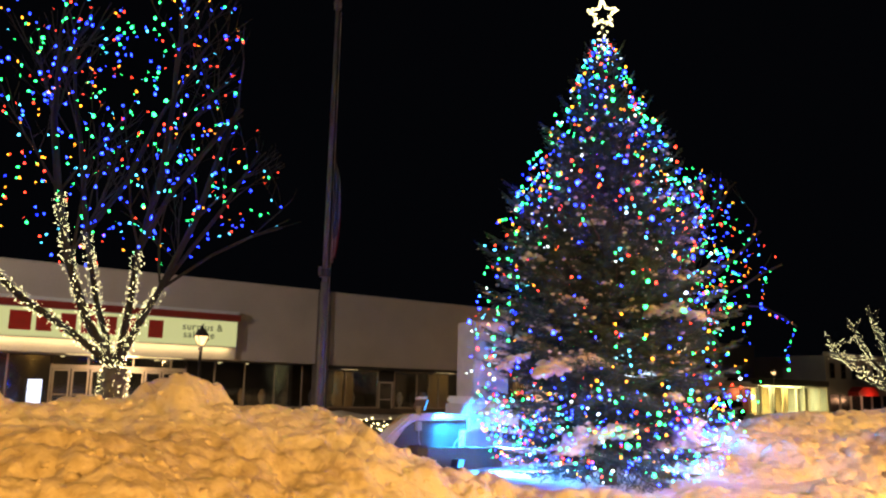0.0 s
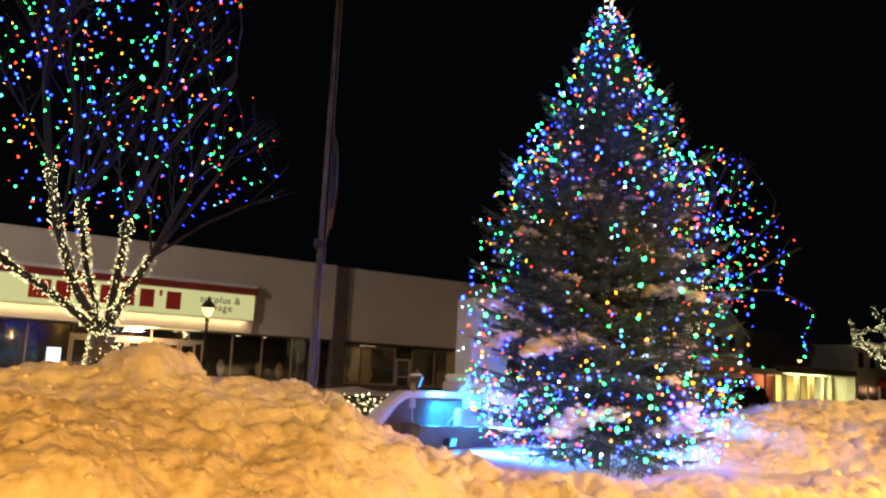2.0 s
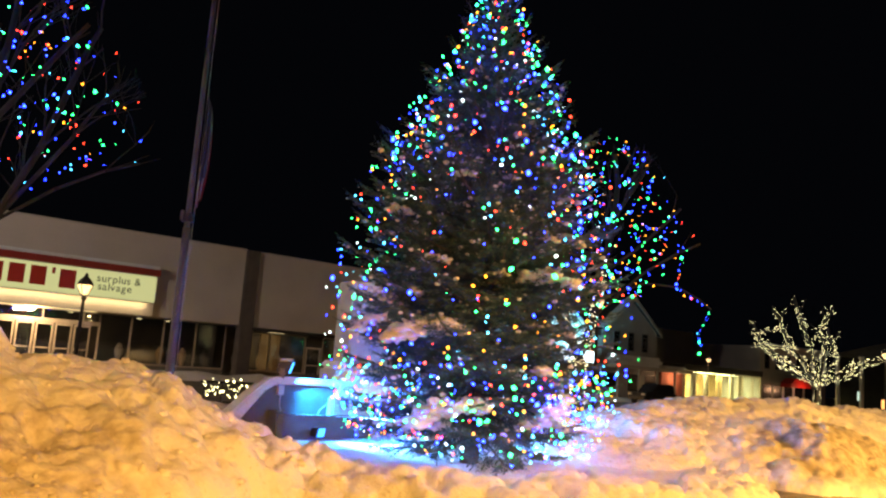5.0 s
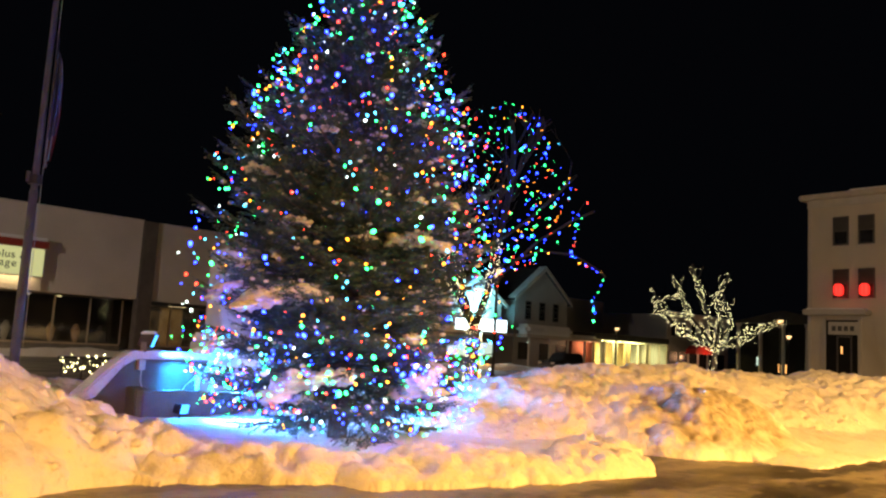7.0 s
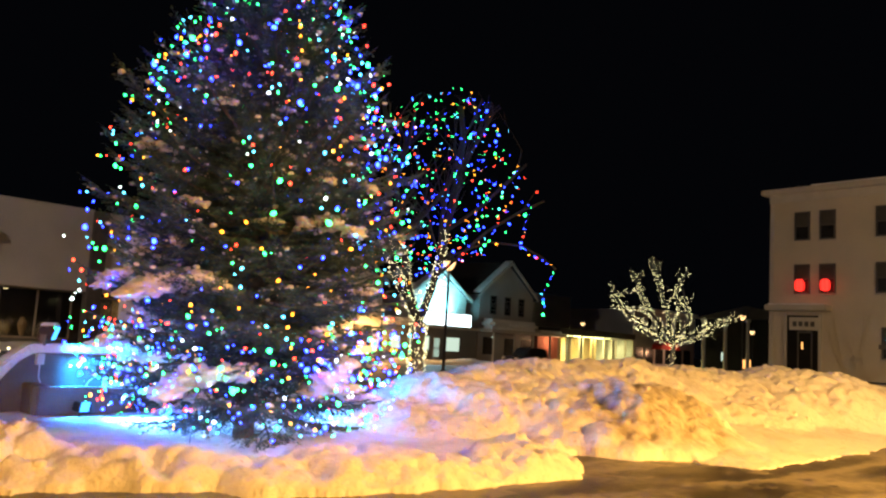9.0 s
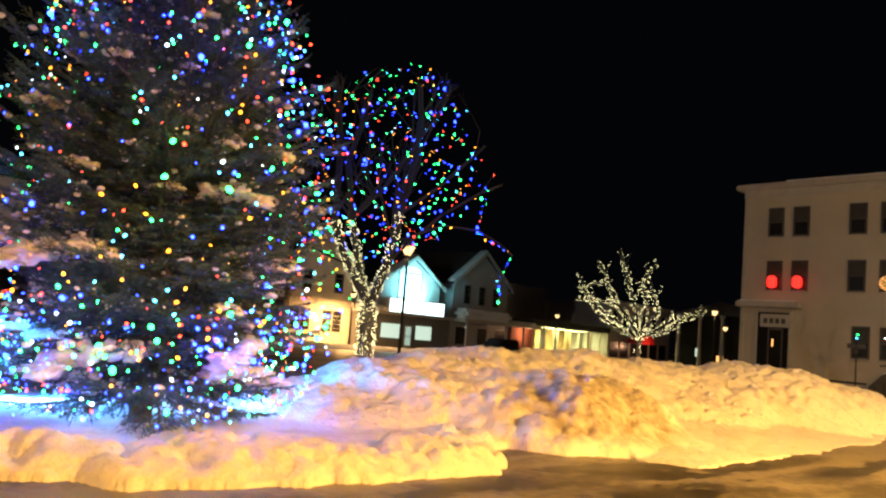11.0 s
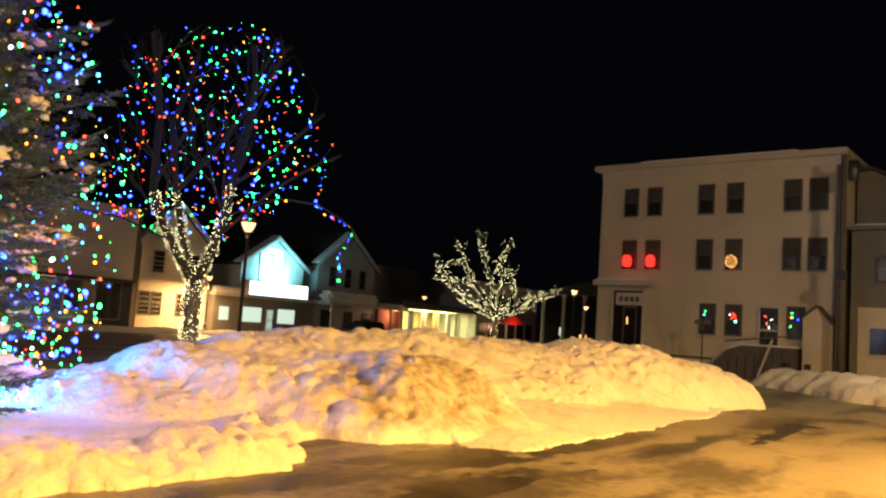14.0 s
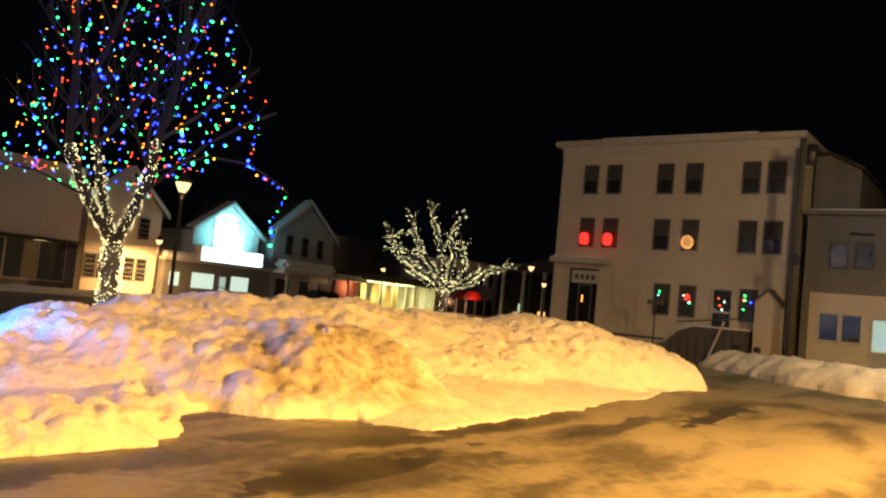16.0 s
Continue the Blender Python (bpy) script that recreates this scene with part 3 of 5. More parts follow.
def spruce_branch(length, rng):
    """A bough along x: stem, side twigs and needles; it sags and lifts its tip."""
    stem, needles = Shape(), Shape()
    bow = lambda s: -0.10 * length * math.sin(math.pi * 0.75 * s) + 0.06 * length * s * s

    def spray(p0, d, ln, size):
        n = max(2, int(ln / 0.017))
        side = d.cross(Vector((0, 0, 1))).normalized()
        up = side.cross(d)
        for k in range(n):
            s = k / n
            p = p0 + d * (ln * s) + up * (-0.05 * ln * s)
            w = rng.uniform(0, 6.28)
            out = side * math.cos(w) + up * math.sin(w)
            tip = p + (out * 0.75 + d * 0.75) * size * rng.uniform(0.7, 1.2) * (1 - 0.3 * s)
            q = d.cross(out) * 0.0065
            m = len(needles.v)
            needles.v += [tuple(p - q), tuple(p + q), tuple(tip)]
            needles.f.append((m, m + 1, m + 2))

    steps = max(6, int(length / 0.09))
    prev = Vector((0, 0, 0))
    for i in range(1, steps + 1):
        s = i / steps
        p = Vector((length * s, 0.03 * length * math.sin(5 * s + rng.uniform(-0.2, 0.2)), bow(s)))
        stem.tube(prev, p, 0.016 * length ** 0.5 * (1.15 - s) + 0.003, 0.016 * length ** 0.5 * (1.15 - s) + 0.002, 4, False)
        d = (p - prev).normalized()
        spray(prev, d, (p - prev).length, 0.05)
        spray(prev, d, (p - prev).length, 0.05)
        if s > 0.18:
            reach = (0.42 * length * (1 - s) ** 0.8 + 0.10) * rng.uniform(0.7, 1.1)
            for sgn in (-1, 1):
                a = rng.uniform(0.6, 1.0)
                td = (d * math.cos(a) + Vector((0, sgn * math.sin(a), rng.uniform(-0.28, 0.12)))).normalized()
                spray(p, td, reach, 0.05)
                if reach > 0.22:
                    for f in (0.35, 0.6, 0.82):
                        for sg in (-1, 1):
                            b = rng.uniform(0.5, 0.9) * sg
                            side = Vector((-td.y, td.x, 0))
                            sd = (td * math.cos(b) + side * math.sin(b) + Vector((0, 0, rng.uniform(-0.2, 0.1)))).normalized()
                            spray(p + td * reach * f, sd, reach * 0.38 * (1.2 - f), 0.045)
        prev = p
    spray(prev, Vector((0.9, 0, 0.35)).normalized(), 0.14, 0.05)
    return stem.mesh("stem", BARK), needles.mesh("branch", NEEDLE)


def build_spruce():
    rng = random.Random(5)
    t = thing("spruce_tree", SPRUCE, "large spruce tree dressed with coloured lights, snow on its boughs", "tree")
    part("trunk", Shape().tube((0, 0, -0.1), (0, 0, 3.0), 0.17, 0.13, 12).tube((0, 0, 3.0), (0, 0, 9.15), 0.13, 0.015, 10), BARK, t, smooth=True)
    sizes = (0.35, 0.6, 0.95, 1.4, 1.9, 2.4)
    meshes = {s: [spruce_branch(s, rng) for _ in range(2)] for s in sizes}
    tips, z, turn = [], 0.72, 0.0
    for k in range(7):
        w = 2 * math.pi * (k + rng.uniform(-0.3, 0.3)) / 7
        stem, needle = rng.choice(meshes[1.9])
        b = part("branch", needle, None, t)
        b.matrix_basis = pose(0, 0, 0.62, rng.uniform(-15, 15), rng.uniform(7, 13), math.degrees(w))
        f = rng.uniform(0.85, 1.1)
        b.scale = (f, f, f)
        part("stem", stem, None, b)
    while z < 9.1:
        r = spruce_radius(z)
        count = 13 if r > 1.9 else 12 if r > 1.3 else 10 if r > 0.7 else 7 if r > 0.3 else 5
        turn += 0.9
        for k in range(count):
            w = turn + 2 * math.pi * (k + rng.uniform(-0.3, 0.3)) / count
            lift = -9 + 50 * (z / 9.2) ** 0.85 + rng.uniform(-8, 8)
            want = r * rng.choice((0.72, 0.82, 0.9, 0.95, 1.0, 1.03, 1.06 if z < 3.6 else 1.17)) * rng.uniform(0.95, 1.05) / math.cos(radians(lift))
            zz = z + rng.uniform(-0.12, 0.12) - 0.75 * want * math.sin(radians(lift)) * (z / 9.2)
            size = min(sizes, key=lambda s: abs(s - want))
            stem, needle = rng.choice(meshes[size])
            m = pose(0, 0, zz + 0.05, rng.uniform(-12, 12), -lift, math.degrees(w))
            b = part("branch", needle, None, t)
            b.matrix_basis = m
            f = want / size
            b.scale = (f, f, f)
            st = part("stem", stem, None, b)
            tips.append((m, want))
        z += 0.27 if r > 1.5 else 0.25 if r > 0.6 else 0.2
    part("leader", Shape().tube((0, 0, 9.0), (0, 0, 9.5), 0.02, 0.006, 6), BARK, t)
    # snow caught on the boughs
    for m, ln in rng.sample(tips, 105):
        s = rng.uniform(0.6, 0.93)
        c = m @ Vector((ln * s, 0, -0.05 * ln + 0.07))
        if c.z > 6.2 or c.z < 0.7:
            continue
        grow = rng.choice((0.4, 0.55, 0.8, 1.05, 1.35, 1.75)) if c.z < 4.4 else rng.uniform(0.25, 0.55)
        clump = Shape()
        for j in range(4):  # a drift of joined puffs along the bough
            at = Vector((0.17 * (j - 1.5) + rng.uniform(-0.04, 0.04), rng.uniform(-0.07, 0.07), rng.uniform(-0.02, 0.03) - 0.05 * abs(j - 1.5)))
            puff = Shape().ball((0, 0, 0), rng.uniform(0.09, 0.14), 18, 12, 0.8)
            off = Vector((rng.uniform(0, 50), rng.uniform(0, 50), 0))
            first = len(clump.v)
            for v in puff.v:
                v = Vector(v)
                f = 1 + 0.9 * noise.noise(v * 11 + off) + 0.75 * noise.noise(v * 27 + off) + 0.35 * noise.noise(v * 60 + off)
                clump.v.append(tuple((at + Vector((v.x * 1.3 * f, v.y * f, v.z * f * 0.7))) * grow))
            clump.f += [tuple(i + first for i in face) for face in puff.f]
        ob = part("snow_clump", clump, SNOW, t, smooth=True)
        ob.matrix_basis = Matrix.Translation(c) @ pose(0, 0, 0, 0, rng.uniform(4, 16), math.degrees(math.atan2(c.y, c.x)) + rng.choice((-70, -25, 10, 35, 80)))
    # fine snow caught among the needles
    dust = Shape()
    for k in range(2600):
        m, ln = rng.choice(tips)
        s = rng.uniform(0.3, 1.0)
        side = rng.uniform(-0.35, 0.35) * ln * (1.1 - s)
        c = m @ Vector((ln * s, side, -0.06 * ln + 0.02))
        if c.z < 7.2:
            dust.ball(c, rng.choice((0.012, 0.018, 0.025, 0.04, 0.055)), 6, 4, 0.6, 0.3)
    part("snow_dust", dust, SNOW, t, kind="stuff")
    return t, tips


spruce, bough = build_spruce()
rng = random.Random(9)
spots = []
while len(spots) < 2000:
    z = rng.uniform(0.2, 1.75) if len(spots) % 7 in (0, 3) else rng.uniform(5.0, 9.1) if len(spots) % 7 == 1 else rng.uniform(0.25, 9.1)
    if rng.random() > (spruce_radius(z) / 2.5 + 0.12) * (0.85 if 2.2 < z < 4.0 else 1.0):
        continue
    w = rng.uniform(0, 2 * math.pi)
    r = spruce_radius(z) * rng.choice((0.82, 0.92, 0.99, 1.05, 1.11)) * rng.uniform(0.95, 1.05)
    spots.append(SPRUCE + Vector((r * math.cos(w), r * math.sin(w), z)))
spots.sort(key=lambda p: p.y + 0.4 * p.x)
string_of_lights(spots, SPRUCE, "strings of blue, green, red, amber and white bulbs on the spruce", 0.0185, 290, {"blue": 32, "green": 22, "red": 15, "amber": 13, "pale": 6, "cool": 12}, wires=False)

# star on the tip
star = thing("tree_star", SPRUCE + Vector((0, 0, 9.3)), "open wire star wound with warm white bulbs on the treetop", "star", turn=-45)
corner = [Vector((0.32 * (1 if k % 2 == 0 else 0.45) * math.sin(math.pi * k / 5), 0, 0.42 + 0.32 * (1 if k % 2 == 0 else 0.45) * math.cos(math.pi * k / 5))) for k in range(10)]
frame_shape = Shape()
for a, b in zip(corner, corner[1:] + corner[:1]):
    frame_shape.tube(a, b, 0.012, n=5)
frame_shape.tube((0, 0, -0.25), (0, 0, 0.3), 0.012, n=6)
part("star_frame", frame_shape, STEEL, star)
star_bulbs = bulb_mesh("white", 0.017, 1.0)
for a, b in zip(corner, corner[1:] + corner[:1]):
    for k in range(9):
        part("bulb", star_bulbs, None, star).location = a.lerp(b, k / 9) * 1.0 + Vector((random.uniform(-0.025, 0.025), random.choice((-0.03, 0.03)), random.uniform(-0.025, 0.025)))
for k in range(16):
    w = k * 2.4
    part("bulb", star_bulbs, None, star).location = Vector((0.1 * math.cos(w), 0.1 * math.sin(w), -0.45 + 0.035 * k))


# ---- bare trees ----
def grow_tree(limbs, top, seed, spread, levels, first, inside):
    """limbs: points of each main limb from the fork. Returns, per limb, segments (a, b, ra, rb, level)."""
    rng = random.Random(seed)
    out = []

    def shoot(segs, p, d, ln, r, level):
        n = 3
        for k in range(n):
            d = (d + Vector((rng.uniform(-0.16, 0.16), rng.uniform(-0.16, 0.16), rng.uniform(-0.05, 0.12)))).normalized()
            q = p + d * (ln / n)
            if not inside(q):
                return
            segs.append((p, q, r * (1 - 0.28 * k / n), r * (1 - 0.28 * (k + 1) / n), level))
            p = q
            if level < levels and k > 0 and p.z < top:
                for _ in range(2 if level < 3 else 1):
                    w = rng.uniform(0, 6.28)
                    side = Vector((math.cos(w), math.sin(w), rng.uniform(-0.15, 0.5)))
                    shoot(segs, p, (d + side * rng.uniform(spread, spread * 1.9)).normalized(), ln * rng.uniform(0.5, 0.75), r * 0.5, level + 1)
        if level < levels and p.z < top:
            shoot(segs, p, d, ln * 0.7, r * 0.66, level + 1)

    for points, r in limbs:
        segs = []
        pts = [Vector(p) for p in points]
        for k, (a, b) in enumerate(zip(pts, pts[1:])):
            ra, rb = r * (1 - 0.4 * k / len(pts)), r * (1 - 0.4 * (k + 1) / len(pts))
            segs.append((a, b, ra, rb, 1))
            if k > 0:
                for _ in range(2):
                    w = rng.uniform(0, 6.28)
                    shoot(segs, b, ((b - a).normalized() + Vector((math.cos(w), math.sin(w), 0.2)) * spread * 1.3).normalized(), first * 0.95, rb * 0.38, 2)
        shoot(segs, pts[-1], (pts[-1] - pts[-2]).normalized(), first * 1.1, rb, 2)
        out.append(segs)
    return out


def bare_tree(place, trunk, limbs, top, seed, label, spread=0.55, levels=4, shoot=1.45, inside=lambda p: True):
    t = thing("bare_tree", place, label, "tree", "bare trees of the square")
    s = Shape()
    for (a, ra), (b, rb) in zip(trunk, trunk[1:]):
        s.tube(a, b, ra, rb, 12)
    part("trunk", s, BARK, t, smooth=True)
    every = grow_tree(limbs, top, seed, spread, levels, shoot, inside)  # one list per limb
    for segs in every:
        s = Shape()
        for a, b, ra, rb, level in segs:
            s.tube(a, b, max(ra, 0.006), max(rb, 0.004), 8 if level < 2 else 5 if level < 3 else 3, level < 2)
        part("limb", s, TWIG, t, smooth=True)
    return t, every


class Crown:
    """A crown by rows of (height, reach to one side, reach to the other) along the level direction `side`."""

    def __init__(self, rows, side):
        self.z, self.lo, self.hi = zip(*rows)
        self.side = Vector((*side, 0)).normalized()
        self.deep = Vector((-self.side.y, self.side.x, 0))

    def at(self, z):
        lo, hi = float(np.interp(z, self.z, self.lo)), float(np.interp(z, self.z, self.hi))
        return (lo + hi) / 2, (hi - lo) / 2

    def inside(self, p):
        c, w = self.at(p.z)
        return p.z < self.z[-1] and math.hypot(p.dot(self.side) - c, p.dot(self.deep)) < w + 0.25

    def spots(self, place, every, count, seed):
        """Bulbs on the shoots nearest to places spread through the crown, more of them towards its outside."""
        rng = random.Random(seed)
        joints = np.array([tuple(a.lerp(b, s)) for segs in every for a, b, ra, rb, level in segs if level >= 2 for s in (0.25, 0.75)])
        widest = max(h - l for l, h in zip(self.lo, self.hi)) / 2
        res = []
        while len(res) < count:
            z = rng.uniform(self.z[0], self.z[-1])
            c, w = self.at(z)
            if rng.random() > (w / widest) ** 1.3:
                continue
            a, q = rng.uniform(0, 6.283), w * rng.random() ** 0.38
            p = self.side * (c + q * math.cos(a)) + self.deep * (q * math.sin(a)) + Vector((0, 0, z))
            d = np.linalg.norm(joints - np.array(p), axis=1)
            k = int(d.argmin())
            if d[k] < 0.35:
                p = p.lerp(Vector(joints[k]), 0.7)
            res.append(Vector(place) + p)
        return res


def strand(place, crown, path, gap, seed):
    """Points along a loose string through (side, height) places beside a tree."""
    rng = random.Random(seed)
    pts = [Vector(place) + crown.side * u + Vector((0, 0, z)) for u, z in path]
    res = []
    for a, b in zip(pts, pts[1:]):
        n = max(1, int((b - a).length / gap))
        res += [a.lerp(b, (k + 0.5) / n) + Vector((rng.uniform(-0.06, 0.06), rng.uniform(-0.06, 0.06), rng.uniform(-0.07, 0.07))) for k in range(n)]
    return res


def wrap_spots(place, spine, gap, seed):
    """Bulbs wound round a trunk or limb: spine of (point, radius)."""
    rng = random.Random(seed)
    res = []
    for (a, ra), (b, rb) in zip(spine, spine[1:]):
        a, b = Vector(a), Vector(b)
        d = (b - a)
        u = d.normalized().orthogonal().normalized()
        v = d.normalized().cross(u)
        n = int(d.length / gap)
        for k in range(n):
            s, w = (k + rng.random()) / n, rng.uniform(0, 6.28)
            r = ra + (rb - ra) * s + rng.uniform(0.01, 0.08)
            res.append(Vector(place) + a + d * s + (u * math.cos(w) + v * math.sin(w)) * r)
    return res


MULTI = {"blue": 34, "green": 26, "red": 18, "amber": 13, "cool": 9}
WHITE = {"white": 1}

# tree beside the flagpole
LEFT_CROWN = Crown([(4.25, -1.5, 1.1), (4.7, -2.3, 1.7), (5.3, -3.2, 3.5), (5.8, -3.3, 3.3), (6.7, -3.3, 3.15), (7.4, -3.2, 2.5), (8.2, -3.0, 2.2), (9.5, -2.8, 2.3), (10.4, -2.5, 1.9), (12.4, -1.4, 1.0)], (0.968, -0.25))
LEFT = (4.5, 17.4, 0.0)
left_fork = Vector((0.05, 0, 2.1))
left_limbs = [
    ([left_fork, (-0.55, 0.1, 3.0), (-1.0, 0.2, 4.2), (-1.3, 0.3, 5.6), (-1.5, 0.5, 7.2)], 0.10),
    ([left_fork, (-0.9, -0.3, 2.75), (-1.9, -0.5, 3.35), (-2.9, -0.6, 4.2)], 0.08),
    ([left_fork, (0.15, -0.2, 3.2), (0.2, -0.4, 4.5), (0.5, -0.5, 6.2), (0.6, -0.6, 7.8)], 0.08),
    ([left_fork, (0.45, 0.1, 3.0), (0.85, 0.1, 3.8), (1.5, 0.1, 5.4), (2.0, 0.1, 7.2)], 0.085),
    ([left_fork, (-0.3, 0.5, 3.4), (-0.5, 1.2, 5.0), (-0.7, 1.6, 7.0)], 0.07),
    ([(0.2, -0.4, 4.5), (0.5, -1.2, 5.6), (1.3, -1.8, 7.0)], 0.06),
    ([(0.85, 0.1, 3.8), (1.4, 0.0, 4.7), (2.0, -0.2, 5.7)], 0.05),
    ([(-0.5, 1.2, 5.0), (0.4, 1.8, 6.4), (1.0, 2.0, 8.0)], 0.06),
    ([(0.85, 0.1, 3.8), (1.8, -0.2, 4.6), (2.6, -0.5, 5.1), (3.2, -0.7, 5.35)], 0.035),
]
left_tree, left_segs = bare_tree(LEFT, [((0, 0, -0.1), 0.24), ((0.0, 0, 1.2), 0.2), (left_fork, 0.24)], left_limbs, 10.5, 31, "bare tree with coloured lights above a trunk wound in white lights", inside=LEFT_CROWN.inside)
string_of_lights(LEFT_CROWN.spots(LEFT, left_segs, 800, 32), LEFT, "strings of coloured bulbs hung through the bare crown", 0.0165, 150, MULTI, wires=False)
wraps = wrap_spots(LEFT, [((0, 0, 0.9), 0.23), (left_fork, 0.255)], 0.0055, 33)
for k, (pts, r) in enumerate(left_limbs):
    stop = (4, 4, 3, 3, 3, 0, 0, 0, 0)[k]
    wraps += wrap_spots(LEFT, [(p, r * (1 - 0.1 * i)) for i, p in enumerate(pts[:stop])], 0.0125, 34 + k)
string_of_lights(wraps, LEFT, "warm white mini lights wound round trunk and limbs", 0.0085, 100, WHITE, wires=False)

# tree behind the large bank
RIGHT_CROWN = Crown([(3.6, -1.2, 1.0), (4.2, -3.0, 1.7), (4.7, -3.1, 2.2), (5.7, -2.7, 3.2), (6.6, -2.5, 3.5), (7.4, -2.4, 2.8), (8.7, -2.2, 2.2), (9.1, -0.6, 1.95), (9.9, 0.6, 1.1)], (0.775, -0.632))
RIGHT = (22.5, 17.6, 0.0)
right_fork = Vector((0.0, 0, 2.3))
right_limbs = [
    ([right_fork, (-0.6, 0, 3.0), (-1.2, 0, 3.8), (-1.6, 0, 4.6), (-1.7, -0.1, 6.4), (-1.9, -0.1, 7.6)], 0.12),
    ([right_fork, (-0.25, 0.3, 3.4), (-0.5, 0.5, 4.8), (-0.6, 0.8, 6.6), (-0.2, 0.8, 7.8)], 0.10),
    ([right_fork, (0.45, 0, 3.3), (0.8, 0, 4.3), (0.95, 0, 5.2), (1.2, -0.2, 7.0), (1.3, -0.2, 8.3)], 0.13),
    ([(0.6, 0, 3.7), (1.5, -1.2, 5.2), (2.0, -2.2, 5.9), (2.3, -2.8, 6.2)], 0.05),
    ([(0.8, 0, 4.4), (1.4, 0.6, 5.6), (1.8, 0.8, 6.8)], 0.05),
    ([(0.95, 0, 5.2), (1.4, -1.0, 6.0), (1.9, -1.9, 7.0)], 0.06),
    ([(-0.5, 0.5, 4.8), (-0.3, -0.6, 5.8), (0.1, -1.4, 7.2)], 0.06),
    ([(-0.6, 0.8, 6.6), (0.1, 1.4, 7.4), (0.5, 1.6, 8.4)], 0.05),
    ([(0.8, 0, 4.3), (1.55, -1.26, 4.9), (2.4, -1.96, 4.85), (2.95, -2.4, 4.5), (3.26, -2.65, 4.2)], 0.035),
    ([(-0.9, 0, 3.4), (-1.55, 1.26, 3.95), (-2.3, 1.9, 4.05), (-2.8, 2.27, 4.5)], 0.035),
]
right_tree, right_segs = bare_tree(RIGHT, [((0, 0, -0.1), 0.25), ((0, 0, 1.2), 0.2), (right_fork, 0.22)], right_limbs, 9.2, 51, "bare tree with coloured lights and three limbs wound in white lights", inside=RIGHT_CROWN.inside)
string_of_lights(RIGHT_CROWN.spots(RIGHT, right_segs, 640, 52), RIGHT, "strings of coloured bulbs hung through the bare crown", 0.0178, 150, MULTI, wires=False)
hung = strand(RIGHT, RIGHT_CROWN, ((3.2, 5.9), (3.0, 4.79), (3.67, 4.48), (4.23, 4.15), (3.85, 3.62), (3.87, 2.74)), 0.14, 58)
string_of_lights(hung, RIGHT, "loose strand of coloured bulbs hanging from the crown's edge", 0.018, 60, MULTI)
hung = strand(RIGHT, RIGHT_CROWN, ((-1.3, 4.2), (-2.2, 3.95), (-3.1, 4.0), (-3.6, 4.5)), 0.12, 59)
string_of_lights(hung, RIGHT, "strand of coloured bulbs strung out from a limb", 0.018, 60, MULTI)
wraps = wrap_spots(RIGHT, [((0, 0, 0.4), 0.245), (right_fork, 0.235)], 0.005, 53)
for k in range(3):
    pts, r = right_limbs[k]
    wraps += wrap_spots(RIGHT, [(p, r * (1 - 0.1 * i)) for i, p in enumerate(pts[:(4, 3, 4)[k]])], 0.0125, 54 + k)
string_of_lights(wraps, RIGHT, "warm white mini lights wound round trunk and limbs", 0.0105, 100, WHITE, wires=False)

# small tree all in white lights
PALE = (41.5, 19.3, 0.0)
PALE_SIDE, PALE_DEEP = Vector((0.5, -0.866, 0)), Vector((0.866, 0.5, 0))


def pale_at(u, z, deep=0.0):
    return PALE_SIDE * u + PALE_DEEP * deep + Vector((0, 0, 2.3 + 0.84 * (z - 2.3)))


pale_fork = pale_at(0.3, 2.3)
pale_limbs = [
    ([pale_fork, pale_at(-0.4, 2.8, 0.2), pale_at(-1.1, 3.3, 0.4), pale_at(-1.9, 4.0, 0.5), pale_at(-2.4, 4.6, 0.5), pale_at(-2.5, 5.1, 0.4), pale_at(-1.9, 5.2, 0.3)], 0.06),
    ([pale_fork, pale_at(-0.2, 3.2, -0.2), pale_at(-0.8, 4.0, -0.4), pale_at(-1.2, 4.8, -0.5), pale_at(-1.5, 5.7, -0.5)], 0.06),
    ([pale_fork, pale_at(0.1, 3.4, 0.3), pale_at(-0.1, 4.5, 0.5), pale_at(-0.4, 5.5, 0.4), pale_at(-0.6, 6.4, 0.3)], 0.07),
    ([pale_fork, pale_at(0.4, 3.3, -0.3), pale_at(0.5, 4.3, -0.4), pale_at(0.3, 5.1, -0.5), pale_at(0.5, 5.8, -0.5)], 0.06),
    ([pale_fork, pale_at(0.7, 3.1, 0.4), pale_at(1.1, 3.8, 0.8), pale_at(0.9, 4.7, 1.0)], 0.06),
    ([pale_fork, pale_at(1.0, 2.75, 0.1), pale_at(1.6, 3.3, 0.2), pale_at(2.2, 3.5, 0.2), pale_at(2.85, 3.75, 0.1)], 0.06),
    ([pale_fork, pale_at(0.8, 2.55, -0.4), pale_at(1.45, 2.7, -0.7), pale_at(1.9, 3.2, -0.8)], 0.05),
    ([pale_at(-0.8, 4.0, -0.4), pale_at(-1.3, 4.2, -0.7), pale_at(-2.0, 4.2, -0.8)], 0.04),
    ([pale_fork, pale_at(-0.5, 2.6, -0.5), pale_at(-1.2, 3.0, -0.8), pale_at(-1.7, 3.5, -1.0)], 0.05),
]
pale_tree, pale_segs = bare_tree(PALE, [((0.1, -0.15, -0.1), 0.12), (pale_fork, 0.1)], pale_limbs, 5.4, 71, "small bare tree wholly wound in warm white lights", 0.65, 2, 0.75)
wraps = wrap_spots(PALE, [((0.1, -0.15, 0.9), 0.12), (pale_fork, 0.11)], 0.03, 72)
